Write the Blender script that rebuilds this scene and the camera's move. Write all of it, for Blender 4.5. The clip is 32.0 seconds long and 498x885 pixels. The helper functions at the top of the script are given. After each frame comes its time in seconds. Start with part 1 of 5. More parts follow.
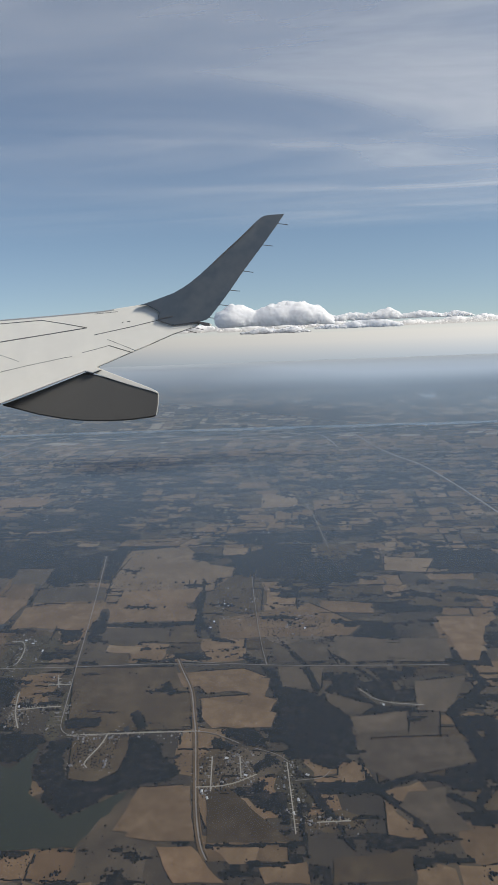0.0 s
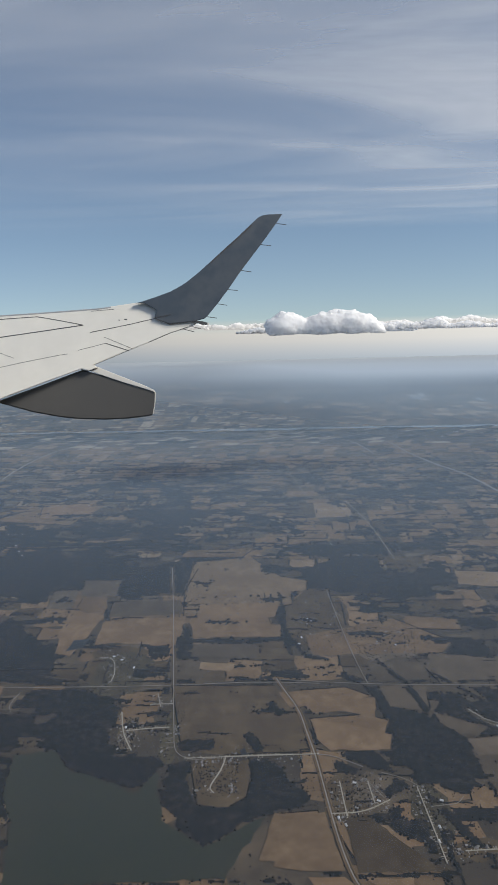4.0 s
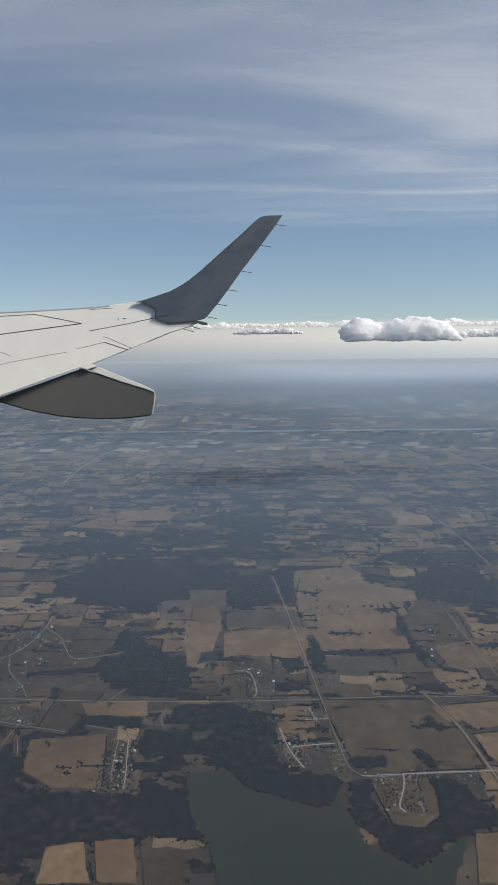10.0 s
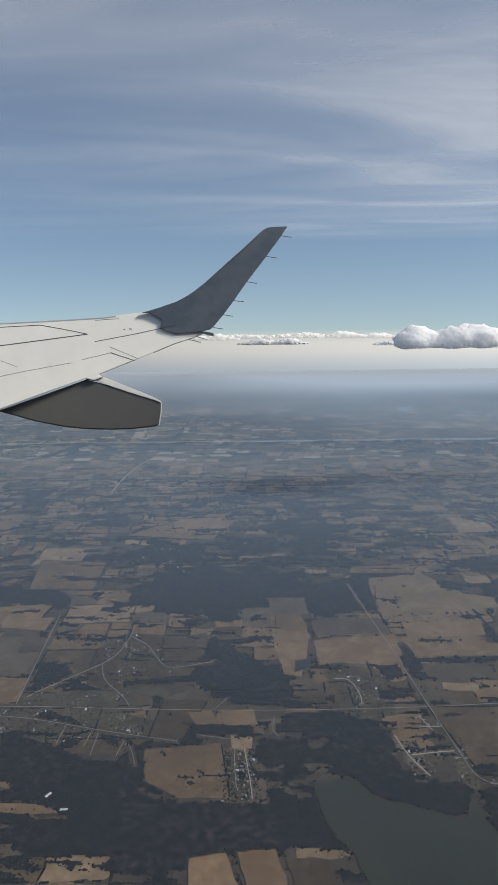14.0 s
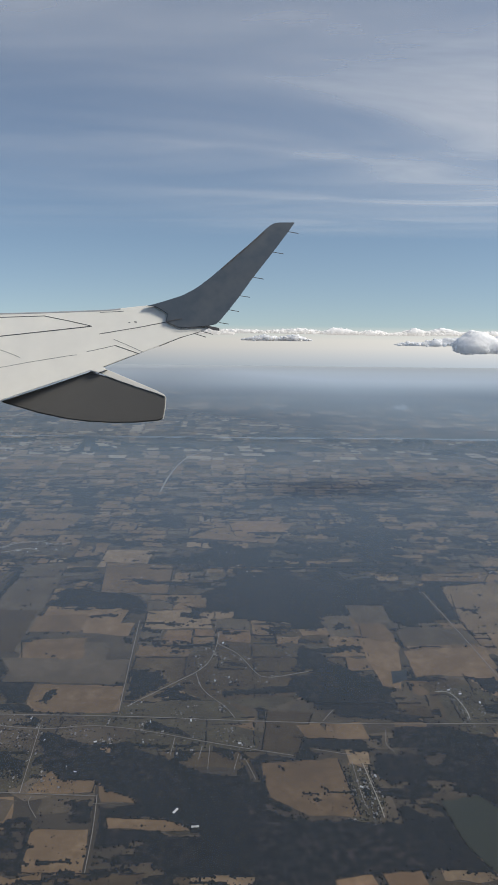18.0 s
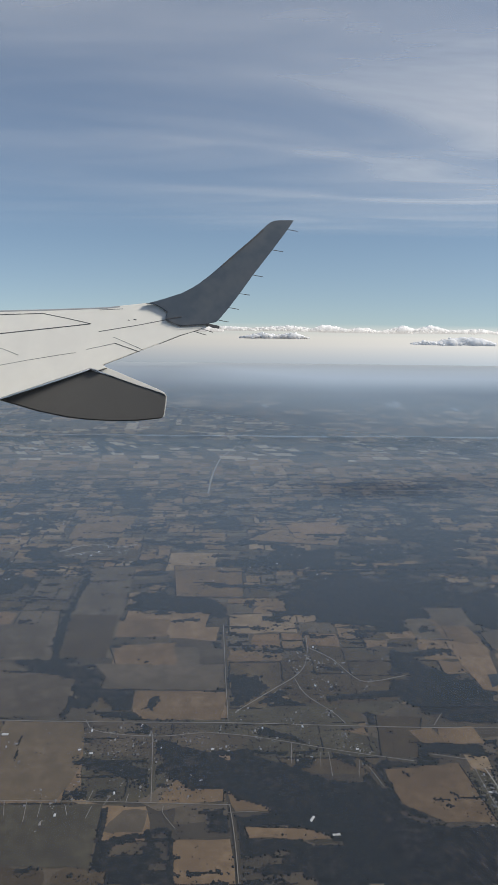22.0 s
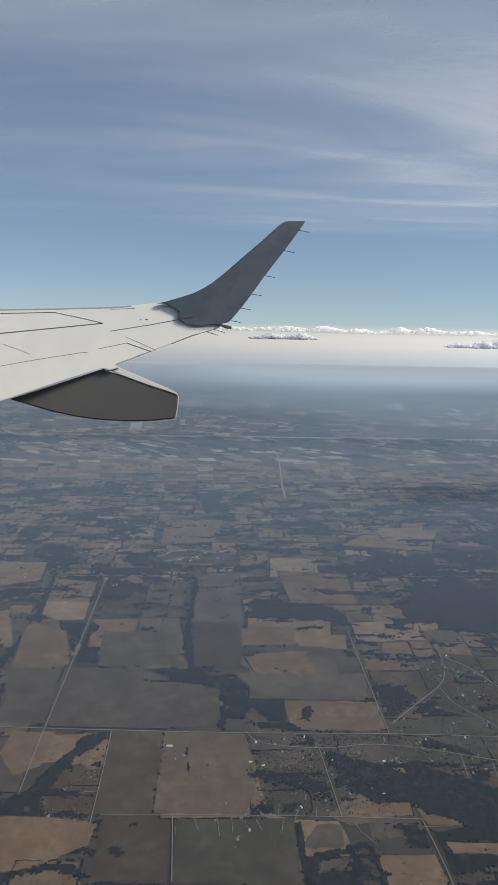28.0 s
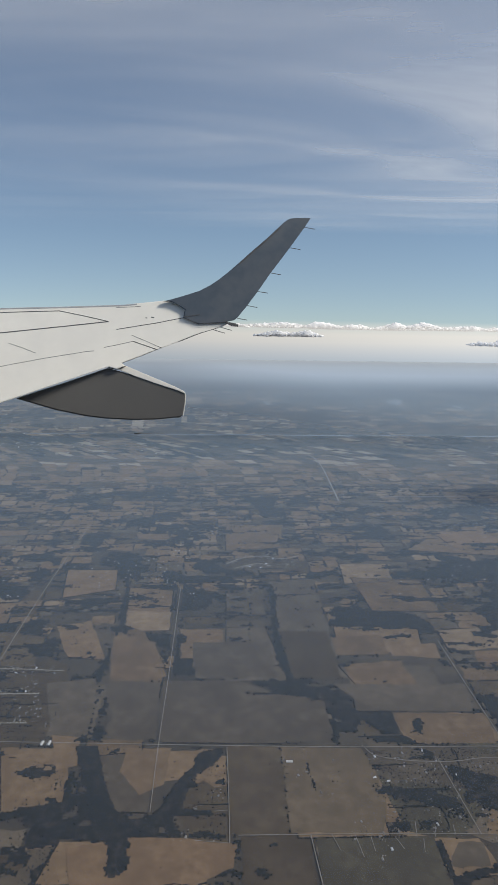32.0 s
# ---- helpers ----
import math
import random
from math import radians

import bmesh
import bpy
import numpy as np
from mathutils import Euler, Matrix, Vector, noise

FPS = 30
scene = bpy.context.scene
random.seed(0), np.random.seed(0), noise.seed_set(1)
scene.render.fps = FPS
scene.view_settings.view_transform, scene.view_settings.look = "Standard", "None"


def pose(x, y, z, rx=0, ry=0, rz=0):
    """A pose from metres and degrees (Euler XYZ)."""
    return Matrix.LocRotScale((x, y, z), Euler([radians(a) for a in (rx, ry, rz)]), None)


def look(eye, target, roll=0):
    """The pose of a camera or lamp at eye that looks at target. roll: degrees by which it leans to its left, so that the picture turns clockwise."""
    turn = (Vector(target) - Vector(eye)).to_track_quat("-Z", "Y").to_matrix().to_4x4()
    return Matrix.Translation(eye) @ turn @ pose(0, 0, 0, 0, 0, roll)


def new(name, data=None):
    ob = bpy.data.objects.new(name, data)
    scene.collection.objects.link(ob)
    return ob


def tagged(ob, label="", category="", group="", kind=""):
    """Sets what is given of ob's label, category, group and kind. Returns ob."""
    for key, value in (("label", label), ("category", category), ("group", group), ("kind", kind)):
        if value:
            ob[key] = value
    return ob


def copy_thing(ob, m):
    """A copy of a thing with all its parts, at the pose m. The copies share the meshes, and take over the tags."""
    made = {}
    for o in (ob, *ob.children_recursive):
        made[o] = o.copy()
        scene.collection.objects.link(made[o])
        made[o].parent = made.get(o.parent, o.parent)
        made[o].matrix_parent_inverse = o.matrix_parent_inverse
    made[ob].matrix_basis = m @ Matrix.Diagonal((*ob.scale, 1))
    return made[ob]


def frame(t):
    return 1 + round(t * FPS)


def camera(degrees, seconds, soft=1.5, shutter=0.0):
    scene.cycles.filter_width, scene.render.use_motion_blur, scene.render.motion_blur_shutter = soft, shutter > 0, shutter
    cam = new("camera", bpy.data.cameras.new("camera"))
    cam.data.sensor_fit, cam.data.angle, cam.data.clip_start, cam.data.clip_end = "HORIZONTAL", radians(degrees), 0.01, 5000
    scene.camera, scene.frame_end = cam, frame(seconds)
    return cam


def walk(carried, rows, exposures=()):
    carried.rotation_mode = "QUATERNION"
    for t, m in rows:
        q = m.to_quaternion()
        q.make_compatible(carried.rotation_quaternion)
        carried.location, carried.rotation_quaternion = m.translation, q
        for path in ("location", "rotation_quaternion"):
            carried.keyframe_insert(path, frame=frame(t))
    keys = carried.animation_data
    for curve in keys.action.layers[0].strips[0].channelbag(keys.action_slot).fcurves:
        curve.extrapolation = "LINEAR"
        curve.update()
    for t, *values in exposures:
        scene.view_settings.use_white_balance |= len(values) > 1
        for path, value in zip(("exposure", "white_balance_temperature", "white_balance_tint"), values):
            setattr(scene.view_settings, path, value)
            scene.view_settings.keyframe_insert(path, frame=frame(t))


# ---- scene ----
# The land is laid out at about 1:20: 5 cm here is a metre outside. x runs along the flight (backwards),
# y away from the aircraft, z up; the near plain lies at z = 0.
cam = camera(39.45, 32.0, soft=1.6)
FLIGHT = [  # seconds, place, heading to the left, pitch up and lean in degrees
    (0, 3.24, -23.02, 89.08, 3.904, -14.283, -2.600),
    (0.5, -0.14, -22.64, 90.02, 3.638, -13.740, -2.463),
    (1, -3.54, -22.31, 90.89, 3.557, -13.948, -2.196),
    (1.5, -6.97, -22.06, 91.65, 3.362, -14.007, -2.083),
    (2, -10.43, -21.87, 92.29, 3.120, -14.348, -1.954),
    (2.5, -13.92, -21.73, 92.81, 2.971, -14.820, -1.810),
    (3, -17.41, -21.64, 93.22, 2.763, -14.519, -1.742),
    (3.5, -20.92, -21.58, 93.53, 2.523, -14.475, -1.639),
    (5.5, -34.94, -21.41, 94.48, 2.006, -14.827, -1.574),
    (6, -38.40, -21.29, 94.78, 1.832, -14.581, -1.398),
    (6.5, -41.80, -21.09, 95.17, 1.679, -14.795, -1.450),
    (7, -45.12, -20.80, 95.64, 1.407, -15.042, -1.370),
    (7.5, -48.36, -20.46, 96.13, 1.192, -14.536, -1.060),
    (8, -51.52, -20.14, 96.55, 1.058, -14.589, -0.841),
    (8.5, -54.61, -19.88, 96.81, 0.866, -14.582, -0.740),
    (9, -57.67, -19.71, 96.89, 0.696, -14.518, -0.634),
    (9.5, -60.73, -19.66, 96.77, 0.636, -14.505, -0.598),
    (10, -63.80, -19.70, 96.50, 0.473, -14.590, -0.609),
    (10.5, -66.89, -19.81, 96.12, 0.392, -14.431, -0.722),
    (11, -70.01, -19.91, 95.74, 0.319, -14.579, -0.767),
    (11.5, -73.16, -19.99, 95.39, 0.290, -14.743, -0.751),
    (12, -76.32, -19.99, 95.12, 0.096, -14.502, -0.749),
    (12.5, -79.52, -19.91, 94.96, -0.021, -14.199, -0.824),
    (13, -82.76, -19.73, 94.92, -0.206, -14.308, -0.591),
    (13.5, -86.05, -19.45, 95.00, 0.143, -13.813, -0.637),
    (14, -89.39, -19.07, 95.19, -0.156, -13.691, -0.609),
    (14.5, -92.78, -18.60, 95.47, 0.070, -13.598, -0.415),
    (16.5, -106.54, -16.47, 96.88, -0.175, -14.051, -0.011),
    (17, -110.00, -16.00, 97.18, -0.001, -14.130, 0.381),
    (17.5, -113.50, -15.61, 97.40, -0.660, -14.721, 0.653),
    (18, -117.02, -15.31, 97.56, -1.121, -14.157, 0.777),
    (18.5, -120.56, -15.07, 97.66, -1.081, -14.224, 0.822),
    (19, -124.09, -14.86, 97.74, -1.371, -14.147, 0.830),
    (19.5, -127.61, -14.67, 97.82, -1.476, -14.059, 0.744),
    (20, -131.11, -14.46, 97.91, -1.657, -14.172, 0.759),
    (20.5, -134.58, -14.24, 98.04, -1.840, -14.227, 0.850),
    (21, -138.01, -14.00, 98.19, -2.014, -14.077, 0.941),
    (21.5, -141.41, -13.72, 98.38, -2.180, -14.262, 0.941),
    (22, -144.78, -13.39, 98.62, -2.374, -14.373, 0.987),
    (22.5, -148.11, -13.02, 98.90, -2.407, -14.253, 1.119),
    (23, -151.41, -12.61, 99.19, -2.436, -14.202, 1.262),
    (23.5, -154.66, -12.19, 99.47, -2.629, -14.403, 1.373),
    (24, -157.86, -11.79, 99.69, -2.853, -14.165, 1.546),
    (24.5, -161.00, -11.42, 99.83, -3.064, -13.926, 1.642),
    (25, -164.10, -11.09, 99.86, -3.092, -14.076, 1.755),
    (25.5, -167.18, -10.81, 99.80, -3.050, -14.373, 1.688),
    (27.5, -179.39, -9.80, 99.22, -3.233, -14.279, 1.684),
    (28, -182.46, -9.58, 99.03, -3.133, -14.369, 1.503),
    (28.5, -185.58, -9.35, 98.86, -3.138, -14.380, 1.179),
    (29, -188.75, -9.06, 98.77, -3.316, -14.465, 0.965),
    (29.5, -191.96, -8.68, 98.82, -3.266, -14.693, 0.921),
    (30, -195.21, -8.19, 99.01, -3.338, -14.652, 0.828),
    (30.5, -198.51, -7.58, 99.34, -3.526, -14.496, 0.703),
    (31, -201.83, -6.87, 99.82, -3.563, -14.600, 0.717),
    (31.5, -205.15, -6.08, 100.40, -3.673, -14.420, 1.006),
    (32, -208.48, -5.26, 101.02, -3.727, -14.673, 1.262),
]


def aim(x, y, z, heading, pitch, lean):
    h, p = radians(heading), radians(pitch)
    way = Vector((-math.sin(h) * math.cos(p), math.cos(h) * math.cos(p), math.sin(p)))
    return look((x, y, z), Vector((x, y, z)) + way * 100, lean)


walk(cam, [(row[0], aim(*row[1:])) for row in FLIGHT], [(0, 0.0, 6500, 8.5), (32, 0.0, 6500, 8.5)])

# ---- light ----
SUN_EL, SUN_AZ = 41.0, 99.0   # height, and turn to the right of +y
world = bpy.data.worlds.new("sky")
scene.world = world
world.use_nodes = True
wn = world.node_tree
wn.nodes.clear()
wo = wn.nodes.new("ShaderNodeOutputWorld")
wb = wn.nodes.new("ShaderNodeBackground")
sky = wn.nodes.new("ShaderNodeTexSky")
sky.sky_type = "NISHITA"
sky.sun_disc = False
sky.sun_elevation, sky.sun_rotation = radians(SUN_EL), radians(SUN_AZ)
sky.altitude, sky.air_density, sky.dust_density, sky.ozone_density = 2000, 1.1, 1.6, 0.5
wa = wn.nodes.new("ShaderNodeTexCoord")
wv = wn.nodes.new("ShaderNodeVectorMath")
wv.operation = "ADD"
wv.inputs[1].default_value = (0, 0, 0.15)   # the land falls away, so the horizon lies low
wnm = wn.nodes.new("ShaderNodeVectorMath")
wnm.operation = "NORMALIZE"
wn.links.new(wa.outputs["Generated"], wv.inputs[0])
wn.links.new(wv.outputs[0], wnm.inputs[0])
wn.links.new(wnm.outputs[0], sky.inputs[0])
wn.links.new(sky.outputs[0], wb.inputs[0])
wb.inputs[1].default_value = 0.096
wn.links.new(wb.outputs[0], wo.inputs[0])

sun = new("sun", bpy.data.lights.new("sun", "SUN"))
sun.data.energy, sun.data.angle, sun.data.color = 4.2, radians(16.0), (1.0, 0.93, 0.83)
a, e = radians(SUN_AZ), radians(SUN_EL)
sun.matrix_world = look(1000 * Vector((math.sin(a) * math.cos(e), math.cos(a) * math.cos(e), math.sin(e))), (0, 0, 0))


# ---- materials ----
def material(name):
    m = bpy.data.materials.new(name)
    m.use_nodes = True
    m.node_tree.nodes.clear()
    return m, m.node_tree.nodes, m.node_tree.links


def ramp(nodes, stops):
    r = nodes.new("ShaderNodeValToRGB")
    while len(r.color_ramp.elements) < len(stops):
        r.color_ramp.elements.new(0.5)
    for el, (p, c) in zip(r.color_ramp.elements, stops):
        el.position, el.color = p, (*c, 1) if len(c) == 3 else c
    return r


def noise_node(nodes, links, vector, scale, detail=4, rough=0.6, distortion=0.0):
    n = nodes.new("ShaderNodeTexNoise")
    n.inputs["Scale"].default_value, n.inputs["Detail"].default_value = scale, detail
    n.inputs["Roughness"].default_value, n.inputs["Distortion"].default_value = rough, distortion
    if vector:
        links.new(vector, n.inputs["Vector"])
    return n


def mixed(nodes, links, kind, fac, a, b):
    m = nodes.new("ShaderNodeMix")
    m.data_type, m.blend_type = "RGBA", kind
    for sock, v in ((m.inputs["Factor"], fac), (m.inputs["A"], a), (m.inputs["B"], b)):
        if isinstance(v, (tuple, float, int)):
            sock.default_value = v if not isinstance(v, tuple) else (*v, 1)[:4]
        else:
            links.new(v, sock)
    return m.outputs["Result"]


def surface(name, colors, scale, rough=0.9, bump=0.0, second=None, metallic=0.0, vary=0.0, amount=0.5, gloss=0.5, tufts=None):
    """A noise of colours at one scale, blotches at another, and bump."""
    m, n, l = material(name)
    geo = n.new("ShaderNodeNewGeometry")
    no = noise_node(n, l, geo.outputs["Position"], scale)
    r = ramp(n, [(0.3 + 0.4 * i / max(1, len(colors) - 1), c) for i, c in enumerate(colors)])
    l.new(no.outputs["Fac"], r.inputs[0])
    col = r.outputs[0]
    if second:
        s2, c2 = second
        n2 = noise_node(n, l, geo.outputs["Position"], s2, 3)
        r2 = ramp(n, [(0.4, (0, 0, 0)), (0.62, (1, 1, 1))])
        l.new(n2.outputs["Fac"], r2.inputs[0])
        mul = n.new("ShaderNodeMath")
        mul.operation = "MULTIPLY"
        mul.inputs[1].default_value = amount
        l.new(r2.outputs[0], mul.inputs[0])
        col = mixed(n, l, "MIX", mul.outputs[0], col, c2)
    if tufts:   # small dark bushes and rank grass
        s3, c3, cover = tufts
        n3 = noise_node(n, l, geo.outputs["Position"], s3, 2, 0.5)
        n4 = noise_node(n, l, geo.outputs["Position"], 0.09, 3)
        add = n.new("ShaderNodeMath")
        add.operation = "MULTIPLY_ADD"
        add.inputs[1].default_value = 0.7
        l.new(n4.outputs["Fac"], add.inputs[0]), l.new(n3.outputs["Fac"], add.inputs[2])
        r3 = ramp(n, [(cover, (0, 0, 0)), (cover + 0.09, (0.75, 0.75, 0.75))])
        l.new(add.outputs[0], r3.inputs[0])
        col = mixed(n, l, "MIX", r3.outputs[0], col, c3)
    if vary:
        oi = n.new("ShaderNodeObjectInfo")
        rv = ramp(n, [(0, (1 - vary,) * 3), (1, (1 + vary,) * 3)])
        l.new(oi.outputs["Random"], rv.inputs[0])
        col = mixed(n, l, "MULTIPLY", 1.0, col, rv.outputs[0])
    b = n.new("ShaderNodeBsdfPrincipled")
    l.new(col, b.inputs["Base Color"])
    b.inputs["Roughness"].default_value, b.inputs["Metallic"].default_value = rough, metallic
    b.inputs["Specular IOR Level"].default_value = 0.1 if rough > 0.75 else gloss
    if bump:
        bn = n.new("ShaderNodeBump")
        bn.inputs["Strength"].default_value = bump
        l.new(no.outputs["Fac"], bn.inputs["Height"])
        l.new(bn.outputs[0], b.inputs["Normal"])
    o = n.new("ShaderNodeOutputMaterial")
    l.new(b.outputs[0], o.inputs[0])
    return m


PAINT = surface("wing_paint", [(0.85, 0.822, 0.735), (0.88, 0.852, 0.765)], 0.05, 0.4, second=(0.012, (0.79, 0.768, 0.70)))
WINGLET = surface("winglet_paint", [(0.064, 0.083, 0.105), (0.078, 0.099, 0.122)], 0.04, 0.5, second=(0.02, (0.11, 0.12, 0.13)))
# shade on the fairing's backlit side is put into this dark grey
FAIRING_SHADE = surface("fairing_shade", [(0.11, 0.106, 0.096), (0.125, 0.12, 0.109)], 0.04, 0.55, second=(0.02, (0.098, 0.096, 0.089)))
SLAT = surface("slat_metal", [(0.36, 0.37, 0.38), (0.42, 0.43, 0.44)], 0.05, 0.45, second=(0.02, (0.33, 0.34, 0.35)))
SEAM = surface("seam", [(0.05, 0.05, 0.055), (0.09, 0.09, 0.09)], 0.2, 0.7)
GROUND = surface("winter_ground", [(0.042, 0.036, 0.029), (0.068, 0.055, 0.04), (0.125, 0.095, 0.063)], 0.05, 0.95, second=(0.012, (0.044, 0.039, 0.032)))


# ---- building helpers ----
def mesh_from(name, verts, faces, mat, parent=None, label="", smooth=False):
    me = bpy.data.meshes.new(name)
    me.from_pydata(verts, [], faces)
    me.update()
    if mat:
        me.materials.append(mat)
    if smooth:
        me.polygons.foreach_set("use_smooth", [True] * len(me.polygons))
    ob = new(name, me)
    if parent:
        ob.parent = parent
    if label:
        ob["label"] = label
    return ob


def part(name, bm, mat, parent, label="", smooth=False):
    me = bpy.data.meshes.new(name)
    bm.to_mesh(me)
    bm.free()
    me.materials.append(mat)
    if smooth:
        me.polygons.foreach_set("use_smooth", [True] * len(me.polygons))
    ob = new(name, me)
    ob.parent = parent
    if label:
        ob["label"] = label
    return ob


# ---- the land ----
# the valley from 1100 to 1900 is added so the wing's shadow falls unseen
FALL = [(-700, 0), (332, 0), (1100, -176), (1190, -232), (1500, -304), (1900, -354), (4600, -560), (5200, -606)]


def height(y):
    """The plain, the long slope down, an added hidden valley behind its brow, and the far country."""
    total = 0
    for k in range(-4, 5):
        v = y + 14 * k
        for (ya, za), (yb, zb) in zip(FALL, FALL[1:]):
            if v <= yb:
                total += za + (zb - za) * (v - ya) / (yb - ya)
                break
    return total / 9


FAR_Y = np.concatenate([np.arange(-100, 1500, 5.0), np.arange(1500, 5000, 20.0)])
EYE = (-106.0, -15.0, 97.0)   # middle of the flight
DROP = np.array([EYE[2] / (EYE[2] - height(y)) for y in FAR_Y])


LEVEL = np.maximum.accumulate(EYE[1] + (FAR_Y - EYE[1]) * DROP + FAR_Y * 1e-6)   # the valley stays out of sight


def folded(x, y):
    """Where a place of the level plan comes to lie on the slope."""
    yy = np.interp(y, LEVEL, FAR_Y)
    k = np.interp(yy, FAR_Y, DROP)
    return EYE[0] + (x - EYE[0]) / k, yy, k


def ground_sheet():
    ys = [-600, -300, -100, 0] + list(range(40, 420, 10)) + sorted(set(range(960, 1660, 20)) | {round(420 * 1.06 ** k) for k in range(1, 42)} | {4660})
    xs = list(range(-3600, -600, 200)) + list(range(-600, 601, 40)) + list(range(800, 3601, 200))
    verts = [(x, y, height(y)) for y in ys for x in xs]
    w = len(xs)
    faces = [(j * w + i, j * w + i + 1, (j + 1) * w + i + 1, (j + 1) * w + i) for j in range(len(ys) - 1) for i in range(w - 1)]
    return tagged(mesh_from("ground", verts, faces, GROUND, smooth=True), "wide winter farmland with dark bare woods between fields", "ground", kind="structure")


ground = ground_sheet()

